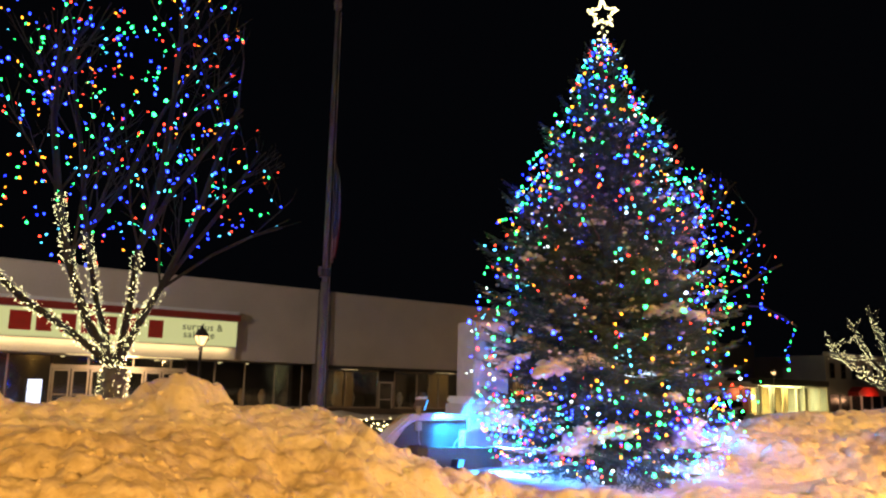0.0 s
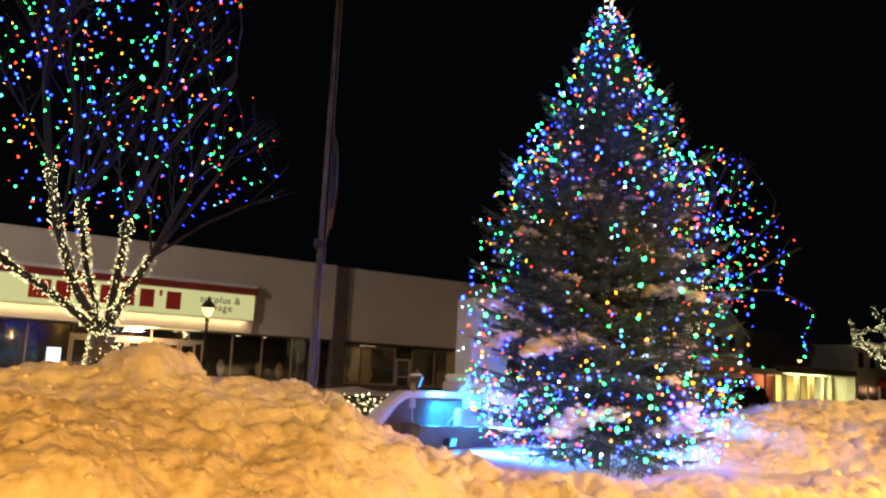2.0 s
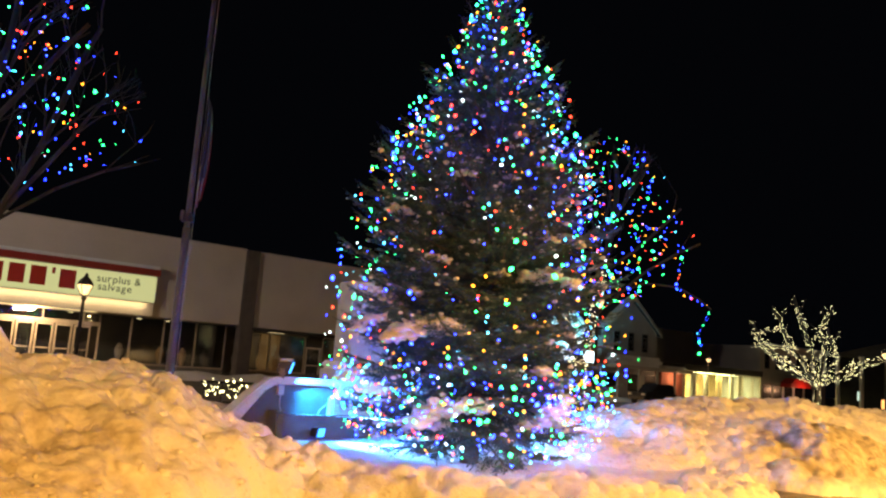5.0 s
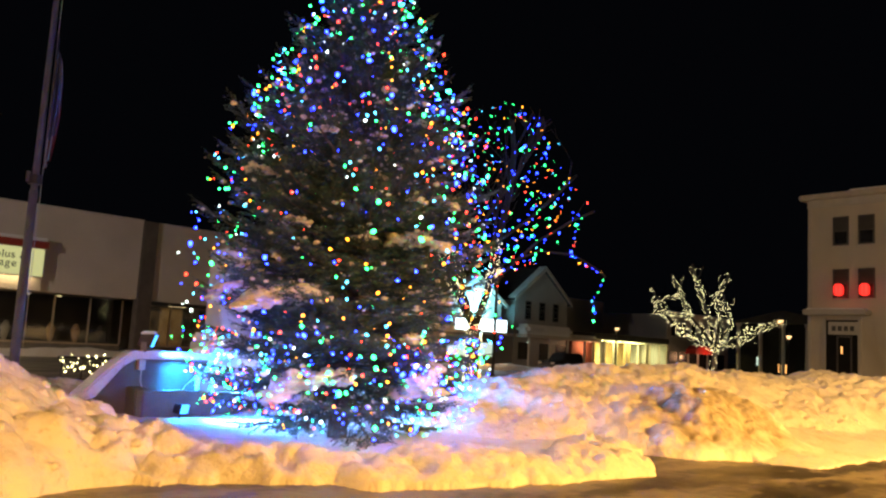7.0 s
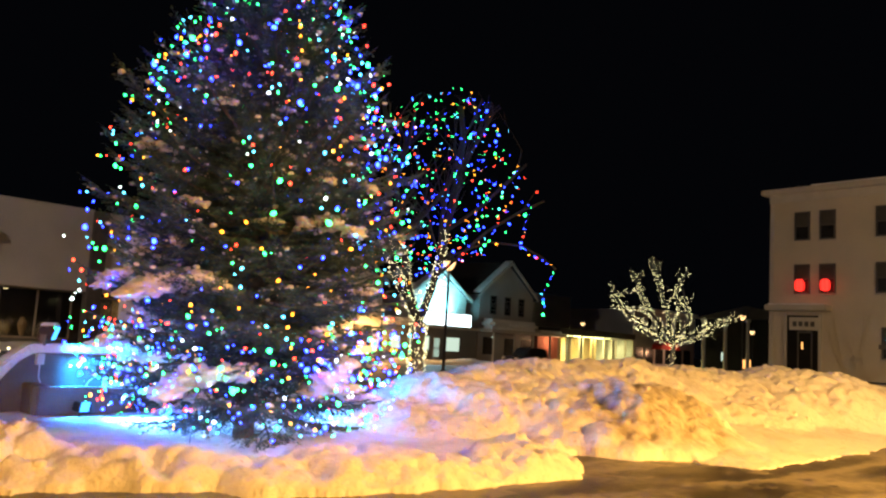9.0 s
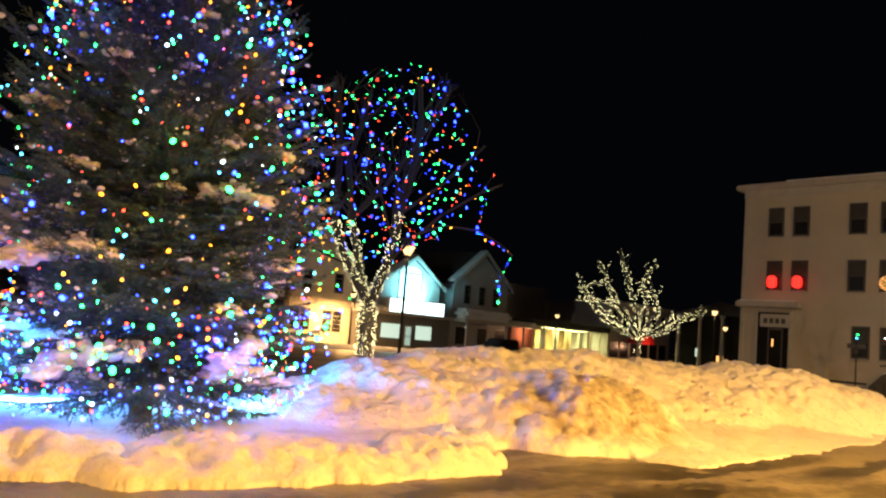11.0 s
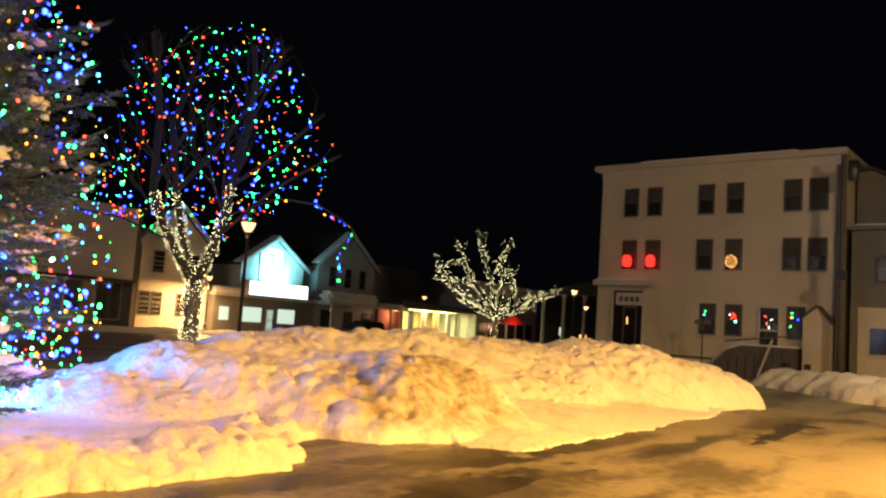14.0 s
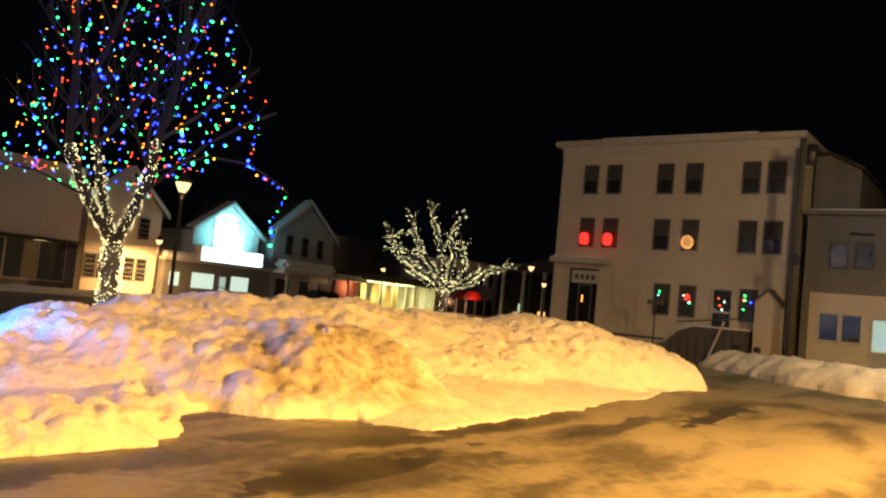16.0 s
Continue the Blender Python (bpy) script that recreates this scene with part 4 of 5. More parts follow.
for k, segs in enumerate(pale_segs):
    for a, b, ra, rb, level in segs:
        wraps += wrap_spots(PALE, [(a, ra + 0.05), (b, rb + 0.05)], 0.036 if level == 1 else 0.09, 73 + k + int(100 * a.z))
string_of_lights(wraps, PALE, "warm white mini lights covering the small tree", 0.0135, 150, {"white": 1}, wires=False)

# ---- department store ----
def windows_row(parent, x0, x1, y, z0, z1, posts, glass=GLASS):
    """Glazed shop front in an aluminium frame along x, at y."""
    part("sill_frame", Shape().box(x0, y - 0.05, z0 - 0.12, x1, y + 0.05, z0), ALU, parent)
    part("head_frame", Shape().box(x0, y - 0.05, z1, x1, y + 0.05, z1 + 0.1), ALU, parent)
    for x in posts:
        part("mullion", Shape().box(x - 0.05, y - 0.06, z0, x + 0.05, y + 0.06, z1), ALU, parent)
    for a, b in zip(posts, posts[1:]):
        part("pane", Shape().box(a + 0.05, y - 0.01, z0, b - 0.05, y + 0.01, z1), glass, parent).visible_shadow = False


def shop_door(parent, x, y, z, w=0.95, h=2.1, frame_mat=ALU):
    d = part("door", Shape().box(x - w / 2, y - 0.03, z, x - w / 2 + 0.1, y + 0.03, z + h).box(x + w / 2 - 0.1, y - 0.03, z, x + w / 2, y + 0.03, z + h).box(x - w / 2 + 0.1, y - 0.03, z + h - 0.12, x + w / 2 - 0.1, y + 0.03, z + h).box(x - w / 2 + 0.1, y - 0.03, z, x + w / 2 - 0.1, y + 0.03, z + 0.25).box(x - w / 2 + 0.1, y - 0.028, z + 0.98, x + w / 2 - 0.1, y + 0.028, z + 1.06), frame_mat, parent)
    part("door_glass", Shape().box(x - w / 2 + 0.1, y - 0.006, z + 0.25, x + w / 2 - 0.1, y + 0.006, z + h - 0.12), GLASS, d).visible_shadow = False
    part("handle", Shape().tube((x + w / 2 - 0.16, y - 0.07, z + 0.85), (x + w / 2 - 0.16, y - 0.07, z + 1.25), 0.015, n=6), STEEL, d)


store = thing("department_store", (0, 52, 0), "long flat-roofed store with a plain beige fascia and glazed shop front", "store")
part("fascia", Shape().box(-16, 0, 3.55, 27.15, 0.5, 8.7), FASCIA, store, bevel=0.04)
part("fascia", Shape().box(28.1, 0, 3.5, 45.6, 0.5, 8.65), FASCIA, store, bevel=0.04)
part("pier", Shape().box(27.15, -0.25, -0.06, 28.1, 0.5, 8.75), FASCIA_DARK, store, bevel=0.03)
part("coping", Shape().box(-16, -0.06, 8.7, 27.15, 0.56, 8.82), TRIM, store, bevel=0.02)
part("coping", Shape().box(28.1, -0.06, 8.65, 45.6, 0.56, 8.77), TRIM, store, bevel=0.02)
# the soffit takes the dark room brown, so its shade is in the colour
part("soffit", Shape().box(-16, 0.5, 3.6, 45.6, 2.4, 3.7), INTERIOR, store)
part("canopy_edge", Shape().box(28.12, -0.4, 3.28, 45.6, -0.002, 3.5), DARK, store)
part("roof", Shape().box(-16, 0.5, 8.3, 45.6, 26, 8.5), ROOF, store)
part("back_wall", Shape().box(-16, 26, -0.06, 45.6, 26.3, 8.6), FASCIA, store)
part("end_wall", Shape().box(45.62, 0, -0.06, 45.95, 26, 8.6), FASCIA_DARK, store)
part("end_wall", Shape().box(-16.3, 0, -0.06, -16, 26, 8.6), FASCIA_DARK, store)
part("floor_slab", Shape().box(-16, 0.3, -0.06, 45.6, 26, 0.12), CONCRETE, store)
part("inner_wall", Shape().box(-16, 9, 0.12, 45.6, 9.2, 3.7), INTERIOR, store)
windows_row(store, 18.6, 27.15, 2.0, 0.55, 3.5, [18.6, 20.6, 22.75, 25.0, 27.15])
windows_row(store, -16, 10.4, 2.0, 0.55, 3.5, [-16, -13, -10, -7, -4, -1, 2, 5, 8, 10.4])
part("stall_riser", Shape().box(18.6, 1.9, 0.12, 27.15, 2.1, 0.42), CONCRETE, store)
windows_row(store, 28.1, 33.3, 1.2, 0.6, 3.2, [28.1, 30.2, 33.1])
windows_row(store, 34.6, 45.6, 1.2, 0.6, 3.2, [34.6, 36.7, 38.8, 41.0, 43.4, 45.6])
part("stall_riser", Shape().box(28.1, 1.1, 0.12, 45.6, 1.3, 0.48), FASCIA_DARK, store)
part("transom", Shape().box(10.4, 1.95, 2.7, 18.6, 2.05, 2.85), ALU, store)
windows_row(store, 10.4, 18.6, 2.0, 2.95, 3.5, [10.4, 12.5, 15.2, 17.6, 18.6])
for x in (11.0, 12.1, 13.2, 14.3, 15.4, 16.5, 17.6):
    shop_door(store, x, 2.0, 0.13, 1.0, 2.55)
shop_door(store, 33.85, 1.2, 0.13, 1.25, 2.35, TRIM)
part("lintel", Shape().box(33.15, 1.15, 2.5, 34.6, 1.25, 3.3), DARK, store)
part("soffit_lamp", Shape().box(11.0, 0.9, 3.54, 18.0, 1.2, 3.598), SHOPLIT, store, "row of warm lights under the canopy")
lamp("AREA", (14.5, 52.6, 3.5), 700, (1.0, 0.62, 0.3), 1.2, (14.5, 53.3, 1.0))
# lit corners inside
for x0, x1 in ((30.3, 31.9), (39.0, 41.0), (43.4, 44.6)):
    part("display_wall", Shape().box(x0, 2.8, 0.12, x1, 2.95, 3.2), WARMROOM, store)
    part("ceiling_lamp", Shape().box(x0 + 0.3, 1.7, 3.3, x1 - 0.3, 2.3, 3.36), SHOPLIT, store)
# small glowing boxes added under the ceiling; the store shows no lamps here
for k, x in enumerate((11.5, 14.5, 17.5, 22.0, 24.0)):
    part("ceiling_lamp", Shape().box(x, 5.0, 3.5, x + 0.25, 5.2, 3.56), SHOPLIT, store)
rngs = random.Random(4)
for k in range(16):
    x = rngs.uniform(19, 44)
    part("display_stand", Shape().lathe([(0.3, 0.12), (0.28, 0.3), (0.1, 0.5), (0.22, 0.9), (0.3, 1.3), (0.1, 1.75)], 9), (WARMROOM, INTERIOR, TRIM)[k % 3], store).location = (x, 3.6 + rngs.random(), 0)

sign = thing("store_sign", (0, 52, 0), "long lit yellow-green sign box with red letters under a red band", "sign")
part("box", Shape().box(-4.5, -0.55, 4.35, 21.0, -0.01, 6.1), TRIM, sign)
part("face", Shape().box(-4.45, -0.575, 4.42, 20.95, -0.552, 6.04), SIGN, sign, "lit translucent panel")
part("red_band", Shape().box(-4.6, -0.75, 6.1, 21.1, -0.01, 6.5), REDTRIM, sign)
part("snow_cap", Shape().box(-4.6, -0.72, 6.5, 21.1, -0.02, 6.72), SNOW, sign, bevel=0.08)
part("lower_band", Shape().box(-4.5, -0.35, 3.56, 21.0, -0.01, 4.35), FASCIA, sign)
# the maker's letters as plain red blocks
for k, x in enumerate((7.45, 8.85, 10.15, 11.3, 12.45, 13.6)):
    part("letter_block", Shape().box(x, -0.62, 4.75, x + (1.15 if k == 0 else 0.85), -0.578, 5.85), RED, sign)
part("letter_block", Shape().box(14.75, -0.62, 5.5, 14.92, -0.578, 5.85), RED, sign)
part("letter_block", Shape().box(15.2, -0.62, 4.72, 16.1, -0.578, 5.82), RED, sign)
for text, x, z in (("surplus &", 17.3, 5.36), ("salvage", 17.4, 4.86)):
    for letter in text:
        if letter == " ":
            x += 0.2
            continue
        font = bpy.data.curves.new("letter", "FONT")
        font.body, font.size, font.extrude = letter, 0.64, 0.012
        drawn_from = bpy.data.objects.new("letter", font)
        drawn = bpy.data.meshes.new_from_object(drawn_from)
        bpy.data.objects.remove(drawn_from)
        drawn.materials.clear()
        drawn.materials.append(DARK)
        part("letter", drawn, None, sign).matrix_basis = pose(x, -0.592, z, 90, 0, 0)
        x += max(v.co.x for v in drawn.vertices) + 0.06
strip = lamp("AREA", (8.5, 51.35, 4.3), 150, (1.0, 0.72, 0.32), 24.0, (8.5, 51.9, 3.6))
strip.data.shape, strip.data.size_y = "RECTANGLE", 0.08
vend = thing("vending_machine", (9.35, 53.0, 0.12), "upright vending machine with a lit white front", "vending machine")
part("body", Shape().box(-0.45, -0.35, 0, 0.45, 0.35, 1.95), DARK, vend, bevel=0.04)
part("front", Shape().box(-0.38, -0.375, 0.12, 0.38, -0.353, 1.88), MACHINE, vend)
walkway = Shape().box(-20, 47.5, -0.055, 108, 53.2, 0.12)
tagged(new("pavement", walkway.mesh("pavement", CONCRETE)), "concrete pavement along the shops, dusted with snow", "pavement", kind="structure")
curb_snow = sheet("snow_bank", -18, 106, 44.8, 47.6, 0.25, lambda x, y: 0.42 * np.clip(1 - ((y - 46.2) / 1.2) ** 2, -0.3, 1) * (0.4 + 0.9 * smooth_noise(x * 0.5, y * 0.5, 41)) + 0.08 * (smooth_noise(x * 3, y * 3, 42) - 0.5), PLOUGHED, keep=-0.04)
tagged(curb_snow, "low ridge of ploughed snow along the shop kerb", "snow bank", kind="stuff")


# ---- houses and shops along the street ----
def window(parent, x, z0, z1, w, y, pane=SASH, sash=True, face=FRAME):
    """A sash window on a front that faces -y."""
    f = part("window", Shape().box(x - w / 2 - 0.09, y - 0.06, z0 - 0.09, x - w / 2, y, z1 + 0.09).box(x + w / 2, y - 0.06, z0 - 0.09, x + w / 2 + 0.09, y, z1 + 0.09).box(x - w / 2, y - 0.06, z1, x + w / 2, y, z1 + 0.09).box(x - w / 2, y - 0.09, z0 - 0.09, x + w / 2, y, z0), face, parent)
    part("pane", Shape().box(x - w / 2, y - 0.025, z0, x + w / 2, y - 0.004, z1), pane, f)
    if sash:
        part("meeting_rail", Shape().box(x - w / 2, y - 0.045, (z0 + z1) / 2 - 0.03, x + w / 2, y - 0.026, (z0 + z1) / 2 + 0.03), face, f)
    return f


def gable_house(name, x0, x1, y, eave, ridge_z, wall, label, depth=11.0):
    t = thing(name, (0, y, 0), label, "house", "street houses")
    mid = (x0 + x1) / 2
    part("wall", Shape().prism([(x0, -0.06), (x1, -0.06), (x1, eave), (mid, ridge_z - 0.15), (x0, eave)], 0, depth), wall, t)
    for a, b in (((x0 - 0.45, eave - 0.4), (mid, ridge_z)), ((mid, ridge_z), (x1 + 0.45, eave - 0.4))):
        part("roof", Shape().prism([a, b, (b[0], b[1] + 0.22), (a[0], a[1] + 0.22)], -0.4, depth + 0.3), ROOF, t)
        part("roof_snow", Shape().prism([(a[0], a[1] + 0.225), (b[0], b[1] + 0.225), (b[0], b[1] + 0.34), (a[0], a[1] + 0.34)], -0.38, 0.5), SNOW, t, "snow left along the gable edge")
        part("barge_board", Shape().prism([(a[0], a[1] - 0.12), (b[0], b[1] - 0.12), (b[0], b[1] + 0.2), (a[0], a[1] + 0.2)], -0.46, -0.402), TRIM, t)
    for k in range(int((eave) / 0.35)):
        part("clapboard", Shape().box(x0 + 0.02, -0.03, 0.3 + k * 0.35, x1 - 0.02, -0.002, 0.32 + k * 0.35), wall, t)
    return t


cream = gable_house("cream_house", 46.4, 53.0, 52.4, 6.7, 9.45, CLAP_WHITE, "cream gabled house with dark windows beside the store")
for x in (47.0, 48.1, 50.4, 51.5):
    window(cream, x, 1.15, 2.75, 0.8, 0)
window(cream, 51.4, 4.4, 5.9, 0.8, 0)
window(cream, 48.0, 4.4, 5.9, 0.8, 0)

cinema = gable_house("picture_house", 56.2, 63.9, 52.2, 6.1, 8.4, TRIM, "small gabled front lit cyan above a glowing white sign")
part("ground_floor", Shape().box(53.0, -0.7, -0.06, 64.9, -0.002, 3.0), ANNEX_GREY, cinema)
part("flat_roof", Shape().box(52.8, -1.0, 3.0, 65.1, 0.0, 3.25), TRIM, cinema)
part("roof_snow", Shape().box(52.8, -0.98, 3.255, 57.0, -0.46, 3.75), SNOW, cinema, bevel=0.1)
part("marquee", Shape().box(55.9, -1.5, 3.2, 63.1, -0.5, 4.45), TRIM, cinema)
part("marquee_face", Shape().box(55.98, -1.53, 3.27, 63.02, -1.502, 4.38), MARQUEE, cinema, "glowing white letter board")
arched = window(cinema, 59.8, 4.65, 6.9, 2.9, 0, CYANWIN, False)
part("arch_pane", Shape().prism([(58.35, 6.99), (61.25, 6.99), (60.9, 7.35), (60.3, 7.55), (59.3, 7.55), (58.7, 7.35)], -0.03, -0.004), CYANWIN, arched)
part("mullion", Shape().box(59.75, -0.05, 4.65, 59.85, -0.027, 6.9), FRAME, arched)
for x0, x1 in ((55.9, 58.3), (60.3, 62.4)):
    part("shop_window", Shape().box(x0, -0.73, 0.95, x1, -0.702, 2.2), PALELIT, cinema, "lit shop window with a pale blind")
shop_door(cinema, 59.3, -0.74, 0.13, 0.95, 2.05)
part("door_light", Shape().box(58.9, -0.712, 0.3, 59.7, -0.703, 2.1), PALELIT, cinema)
part("side_window", Shape().box(53.6, -0.73, 1.0, 54.6, -0.702, 2.1), PALELIT, cinema)
lamp("AREA", (60.2, 51.1, 4.75), 1000, (0.25, 0.85, 1.0), 2.5, (60.2, 52.4, 7.2))

grey = gable_house("grey_house", 65.9, 74.6, 52.2, 7.0, 10.1, CLAP_GREY, "grey gabled house above a snow-capped shop porch")
for x in (68.0, 70.3, 72.6):
    window(grey, x, 4.9, 6.6, 0.8, 0)
part("porch", Shape().box(65.6, -2.0, 3.0, 78.4, -0.002, 3.3), TRIM, grey)
part("porch_snow", Shape().box(65.8, -1.9, 3.305, 73.5, -0.1, 4.3), SNOW, grey, bevel=0.35)
for x in (66.2, 69.5, 72.5, 75.5):
    part("porch_post", Shape().box(x - 0.09, -1.9, -0.06, x + 0.09, -1.72, 3.0), TRIM, grey)
for x in (67.6, 71.0, 73.8):
    part("shop_window", Shape().box(x - 0.9, -0.04, 0.8, x + 0.9, -0.004, 2.5), SASH, grey)
part("porch_lamp", Shape().ball((73.6, -1.0, 2.7), 0.12, 8, 6), PALELIT, grey)
part("porch_lamp", Shape().ball((67.0, -1.0, 2.5), 0.1, 8, 6), PALELIT, grey)

brick = thing("brick_shop", (0, 51.8, 0), "low brick shop with a broad yellow-lit window front", "shop")
part("wall", Shape().box(75.2, 0, -0.06, 79.0, 9, 3.3), BRICK, brick)
part("wall", Shape().box(79.0, 6, -0.06, 95.0, 6.3, 3.9), WARMROOM, brick)
part("roof", Shape().box(79.0, -0.2, 3.45, 95.2, 9, 4.1), ROOF, brick)
part("roof_snow", Shape().box(75.0, -0.5, 3.3, 79.0, 8.5, 3.65), SNOW, brick, bevel=0.1)
windows_row(brick, 79.0, 95.0, 0.0, 0.35, 3.3, [79.0, 81.2, 83.5, 86.0, 88.5, 91.0, 93.2, 95.0])
for x in (80.5, 84.5, 88.5, 92.5):
    part("ceiling_lamp", Shape().box(x - 1.2, 1.5, 3.36, x + 1.2, 3.5, 3.42), TUBES, brick)
for k, x in enumerate((80.0, 82.0, 84.8, 87.0, 90.0, 92.0)):
    part("curtain", Shape().box(x, 0.9 + 0.1 * (k % 3), 0.12, x + 0.9 + 0.2 * (k % 2), 1.0 + 0.1 * (k % 3), 3.2), (WARMROOM, TRIM, CLAP_WHITE)[k % 3], brick)

lamp("AREA", (87.0, 54.3, 3.3), 2600, (1.0, 0.85, 0.3), 5.0, (87.0, 54.4, 0.0))
# glowing ball and point light, both added to turn the brick bright orange
part("added_brick_lamp", Shape().ball((77.0, -0.35, 2.75), 0.11, 10, 7), LANTERN, brick, "orange lamp ball added to brighten the brick wall")
lamp("POINT", (77.0, 50.9, 2.5), 170, (1.0, 0.5, 0.25), 0.12)
row = thing("dark_shop_row", (0, 52, 0), "row of unlit two-storey shops with flat roofs", "shops")
part("wall", Shape().box(95.3, 0, -0.06, 112, 10, 7.2), CLAP_GREY, row)
part("cornice", Shape().box(95.2, -0.35, 7.2, 112.2, 0.2, 7.6), TRIM, row, bevel=0.05)
part("awning", Shape().prism([(100.2, 2.5), (105.0, 2.5), (105.0, 3.0), (103.9, 3.6), (101.3, 3.6), (100.2, 3.0)], -1.4, -0.01), RED, row, "red fabric awning lit from below")
for k in range(6):
    window(row, 96.8 + k * 2.6, 4.6, 6.3, 1.0, 0)
    part("shop_window", Shape().box(95.9 + k * 2.6, -0.04, 0.6, 97.9 + k * 2.6, -0.004, 2.6), SASH, row)
lamp("POINT", (102.6, 49.6, 2.0), 160, (1.0, 0.5, 0.25), 0.2)
row2 = thing("far_shop_row", (0, 54, 0), "dark upper storeys behind the lit shop", "shops")
part("wall", Shape().box(79.2, 7.2, -0.06, 95.0, 12, 8.6), CLAP_GREY, row2)

# columned hall far along the street
hall = thing("columned_hall", (95, 38.5, 0), "dark hall with a row of pale columns under a low pediment", "building", turn=0)
# the hall's night darkness is put into the wall colour
part("wall", Shape().box(1.5, -7, -0.06, 12, 5, 6.3), SHADE_BLACK, hall)
for y, w, z, glass in ((-5.6, 0.7, 1.4, ORANGELIT), (-3.2, 0.5, 2.2, PALELIT), (-0.4, 0.9, 1.3, ORANGELIT), (2.4, 0.4, 2.0, PALELIT)):
    part("shop_window", Shape().box(1.44, y - w / 2, z - 0.5, 1.496, y + w / 2, z + 0.5), glass, hall, "small lit shop window")
roof_h = part("pediment", Shape().prism([(-5.2, 6.3), (7.2, 6.3), (1.0, 7.8)], -0.3, 12), ROOF, hall)
roof_h.rotation_euler = (0, 0, radians(-90))
for k in range(5):
    part("column", Shape().lathe([(0.3, -0.06), (0.3, 0.3), (0.22, 0.4), (0.18, 5.9), (0.3, 6.05), (0.3, 6.3)], 12), TRIM, hall, smooth=True).location = (0.2, -6.2 + k * 2.6, 0)

# ---- three-storey house: its front faces -x, local x runs along -y ----
block = thing("three_storey_house", (52, 18.2, 0), "cream three-storey wooden house with paired dark windows and a flat eave", "house", turn=-90)
block.matrix_basis = pose(59.7, 21.5, -0.3, 0, 0, -96) @ Matrix.Scale(1.18, 4)
L3 = 12.9
part("wall", Shape().box(0.12, 0, -0.06, L3, 14, 11.2), CLAP_WHITE, block)
part("frieze", Shape().box(0.06, -0.06, 10.75, L3 + 0.06, -0.002, 11.2), TRIM, block)
part("corner_board", Shape().box(0.1, -0.05, 0.2, 0.3, -0.003, 10.745), TRIM, block)
part("corner_board", Shape().box(L3 - 0.2, -0.05, 0.2, L3 + 0.02, -0.003, 10.745), TRIM, block)
part("cornice", Shape().box(-0.3, -0.45, 11.2, L3 + 0.3, 14.3, 11.5), TRIM, block, bevel=0.06)
part("roof_snow", Shape().box(2.5, -0.3, 11.502, L3 - 2.0, 14.1, 11.6), SNOW, block, bevel=0.04)
for k in range(88):
    part("clapboard", Shape().prism([(0.31, 0.3 + k * 0.118), (L3 - 0.21, 0.3 + k * 0.118), (L3 - 0.21, 0.318 + k * 0.118), (0.31, 0.318 + k * 0.118)], -0.022, -0.002), CLAP_WHITE, block)
BLIND = mat("drawn_blind", (0.07, 0.066, 0.06), rough=0.8, vary=0.25, scale=2, fine=14, bump=0.05)


def house_window(x, z0, z1):
    """Paired sash window: dark panes, a blind behind the upper sash."""
    w = window(block, x, z0, z1, 0.7, 0, SASH, True, FRAME)
    part("blind", Shape().box(x - 0.33, -0.032, (z0 + z1) / 2 + 0.04, x + 0.33, -0.027, z1 - 0.02), BLIND, w)
    part("sill", Shape().box(x - 0.48, -0.13, z0 - 0.15, x + 0.48, -0.002, z0 - 0.095), TRIM, w)
    return w


for i, x in enumerate((1.95, 3.34, 6.26, 7.79, 10.66, 11.86)):
    house_window(x, 8.6, 10.05)
    w = house_window(x, 5.64, 7.1)
    if i < 2:  # red lantern hung before the lower sash
        part("window_lantern", Shape().lathe([(0.12, 5.68), (0.24, 5.76), (0.26, 6.0), (0.24, 6.22), (0.12, 6.32)], 12), REDLAMP, w, "red lit window lantern").location = (x, -0.3, 0)
        for a in range(4):
            part("lantern_rib", Shape().tube((x + 0.265 * math.cos(a * 0.8 - 2.8), -0.3 + 0.265 * math.sin(a * 0.8 - 2.8), 5.74), (x + 0.265 * math.cos(a * 0.8 - 2.8), -0.3 + 0.265 * math.sin(a * 0.8 - 2.8), 6.25), 0.012, n=4), REDTRIM, w)
    if i == 3:
        ornament = Shape()
        for k in range(60):  # a shield of tiny bulbs
            a, h = k * 2.4, 1 - 2 * (k + 0.5) / 60
            q = math.sqrt(1 - h * h) * 0.28
            ornament.ball((x + q * math.cos(a), -0.38 + q * math.sin(a), 5.98 + 0.33 * h), 0.03, 6, 4)
        part("window_ornament", ornament, ORANGELIT, w, "orange lit window ornament", kind="stuff")
rngw = random.Random(21)
for x, count in ((6.54, 2), (7.89, 6), (10.94, 5)):
    w = house_window(x, 2.27, 3.72)
    for k in range(count):
        part("window_bulb", Shape().ball((x + rngw.uniform(-0.25, 0.25), -0.06, 2.45 + 1.1 * rngw.random()), 0.035, 6, 4), BULBS[rngw.choice(("red", "pale", "blue", "green", "red", "cool"))], w)
    if x == 7.89:
        part("window_star", Shape().ball((x + 0.05, -0.08, 3.2), 0.11, 8, 6), REDLAMP, w, "red lit star in the window")
shop_door(block, 9.68, -0.09, 1.55, 1.1, 2.25, TRIM)
part("door_backing", Shape().box(9.2, -0.05, 1.7, 10.15, -0.026, 3.7), SASH, block)
for dx, dz in ((-0.1, 2.9), (0.12, 3.1), (0.02, 2.7), (-0.18, 3.25)):
    part("door_bulb", Shape().ball((9.68 + dx, -0.1, dz), 0.035, 6, 4), BULBS["pale" if dx > 0 else "red"], block)
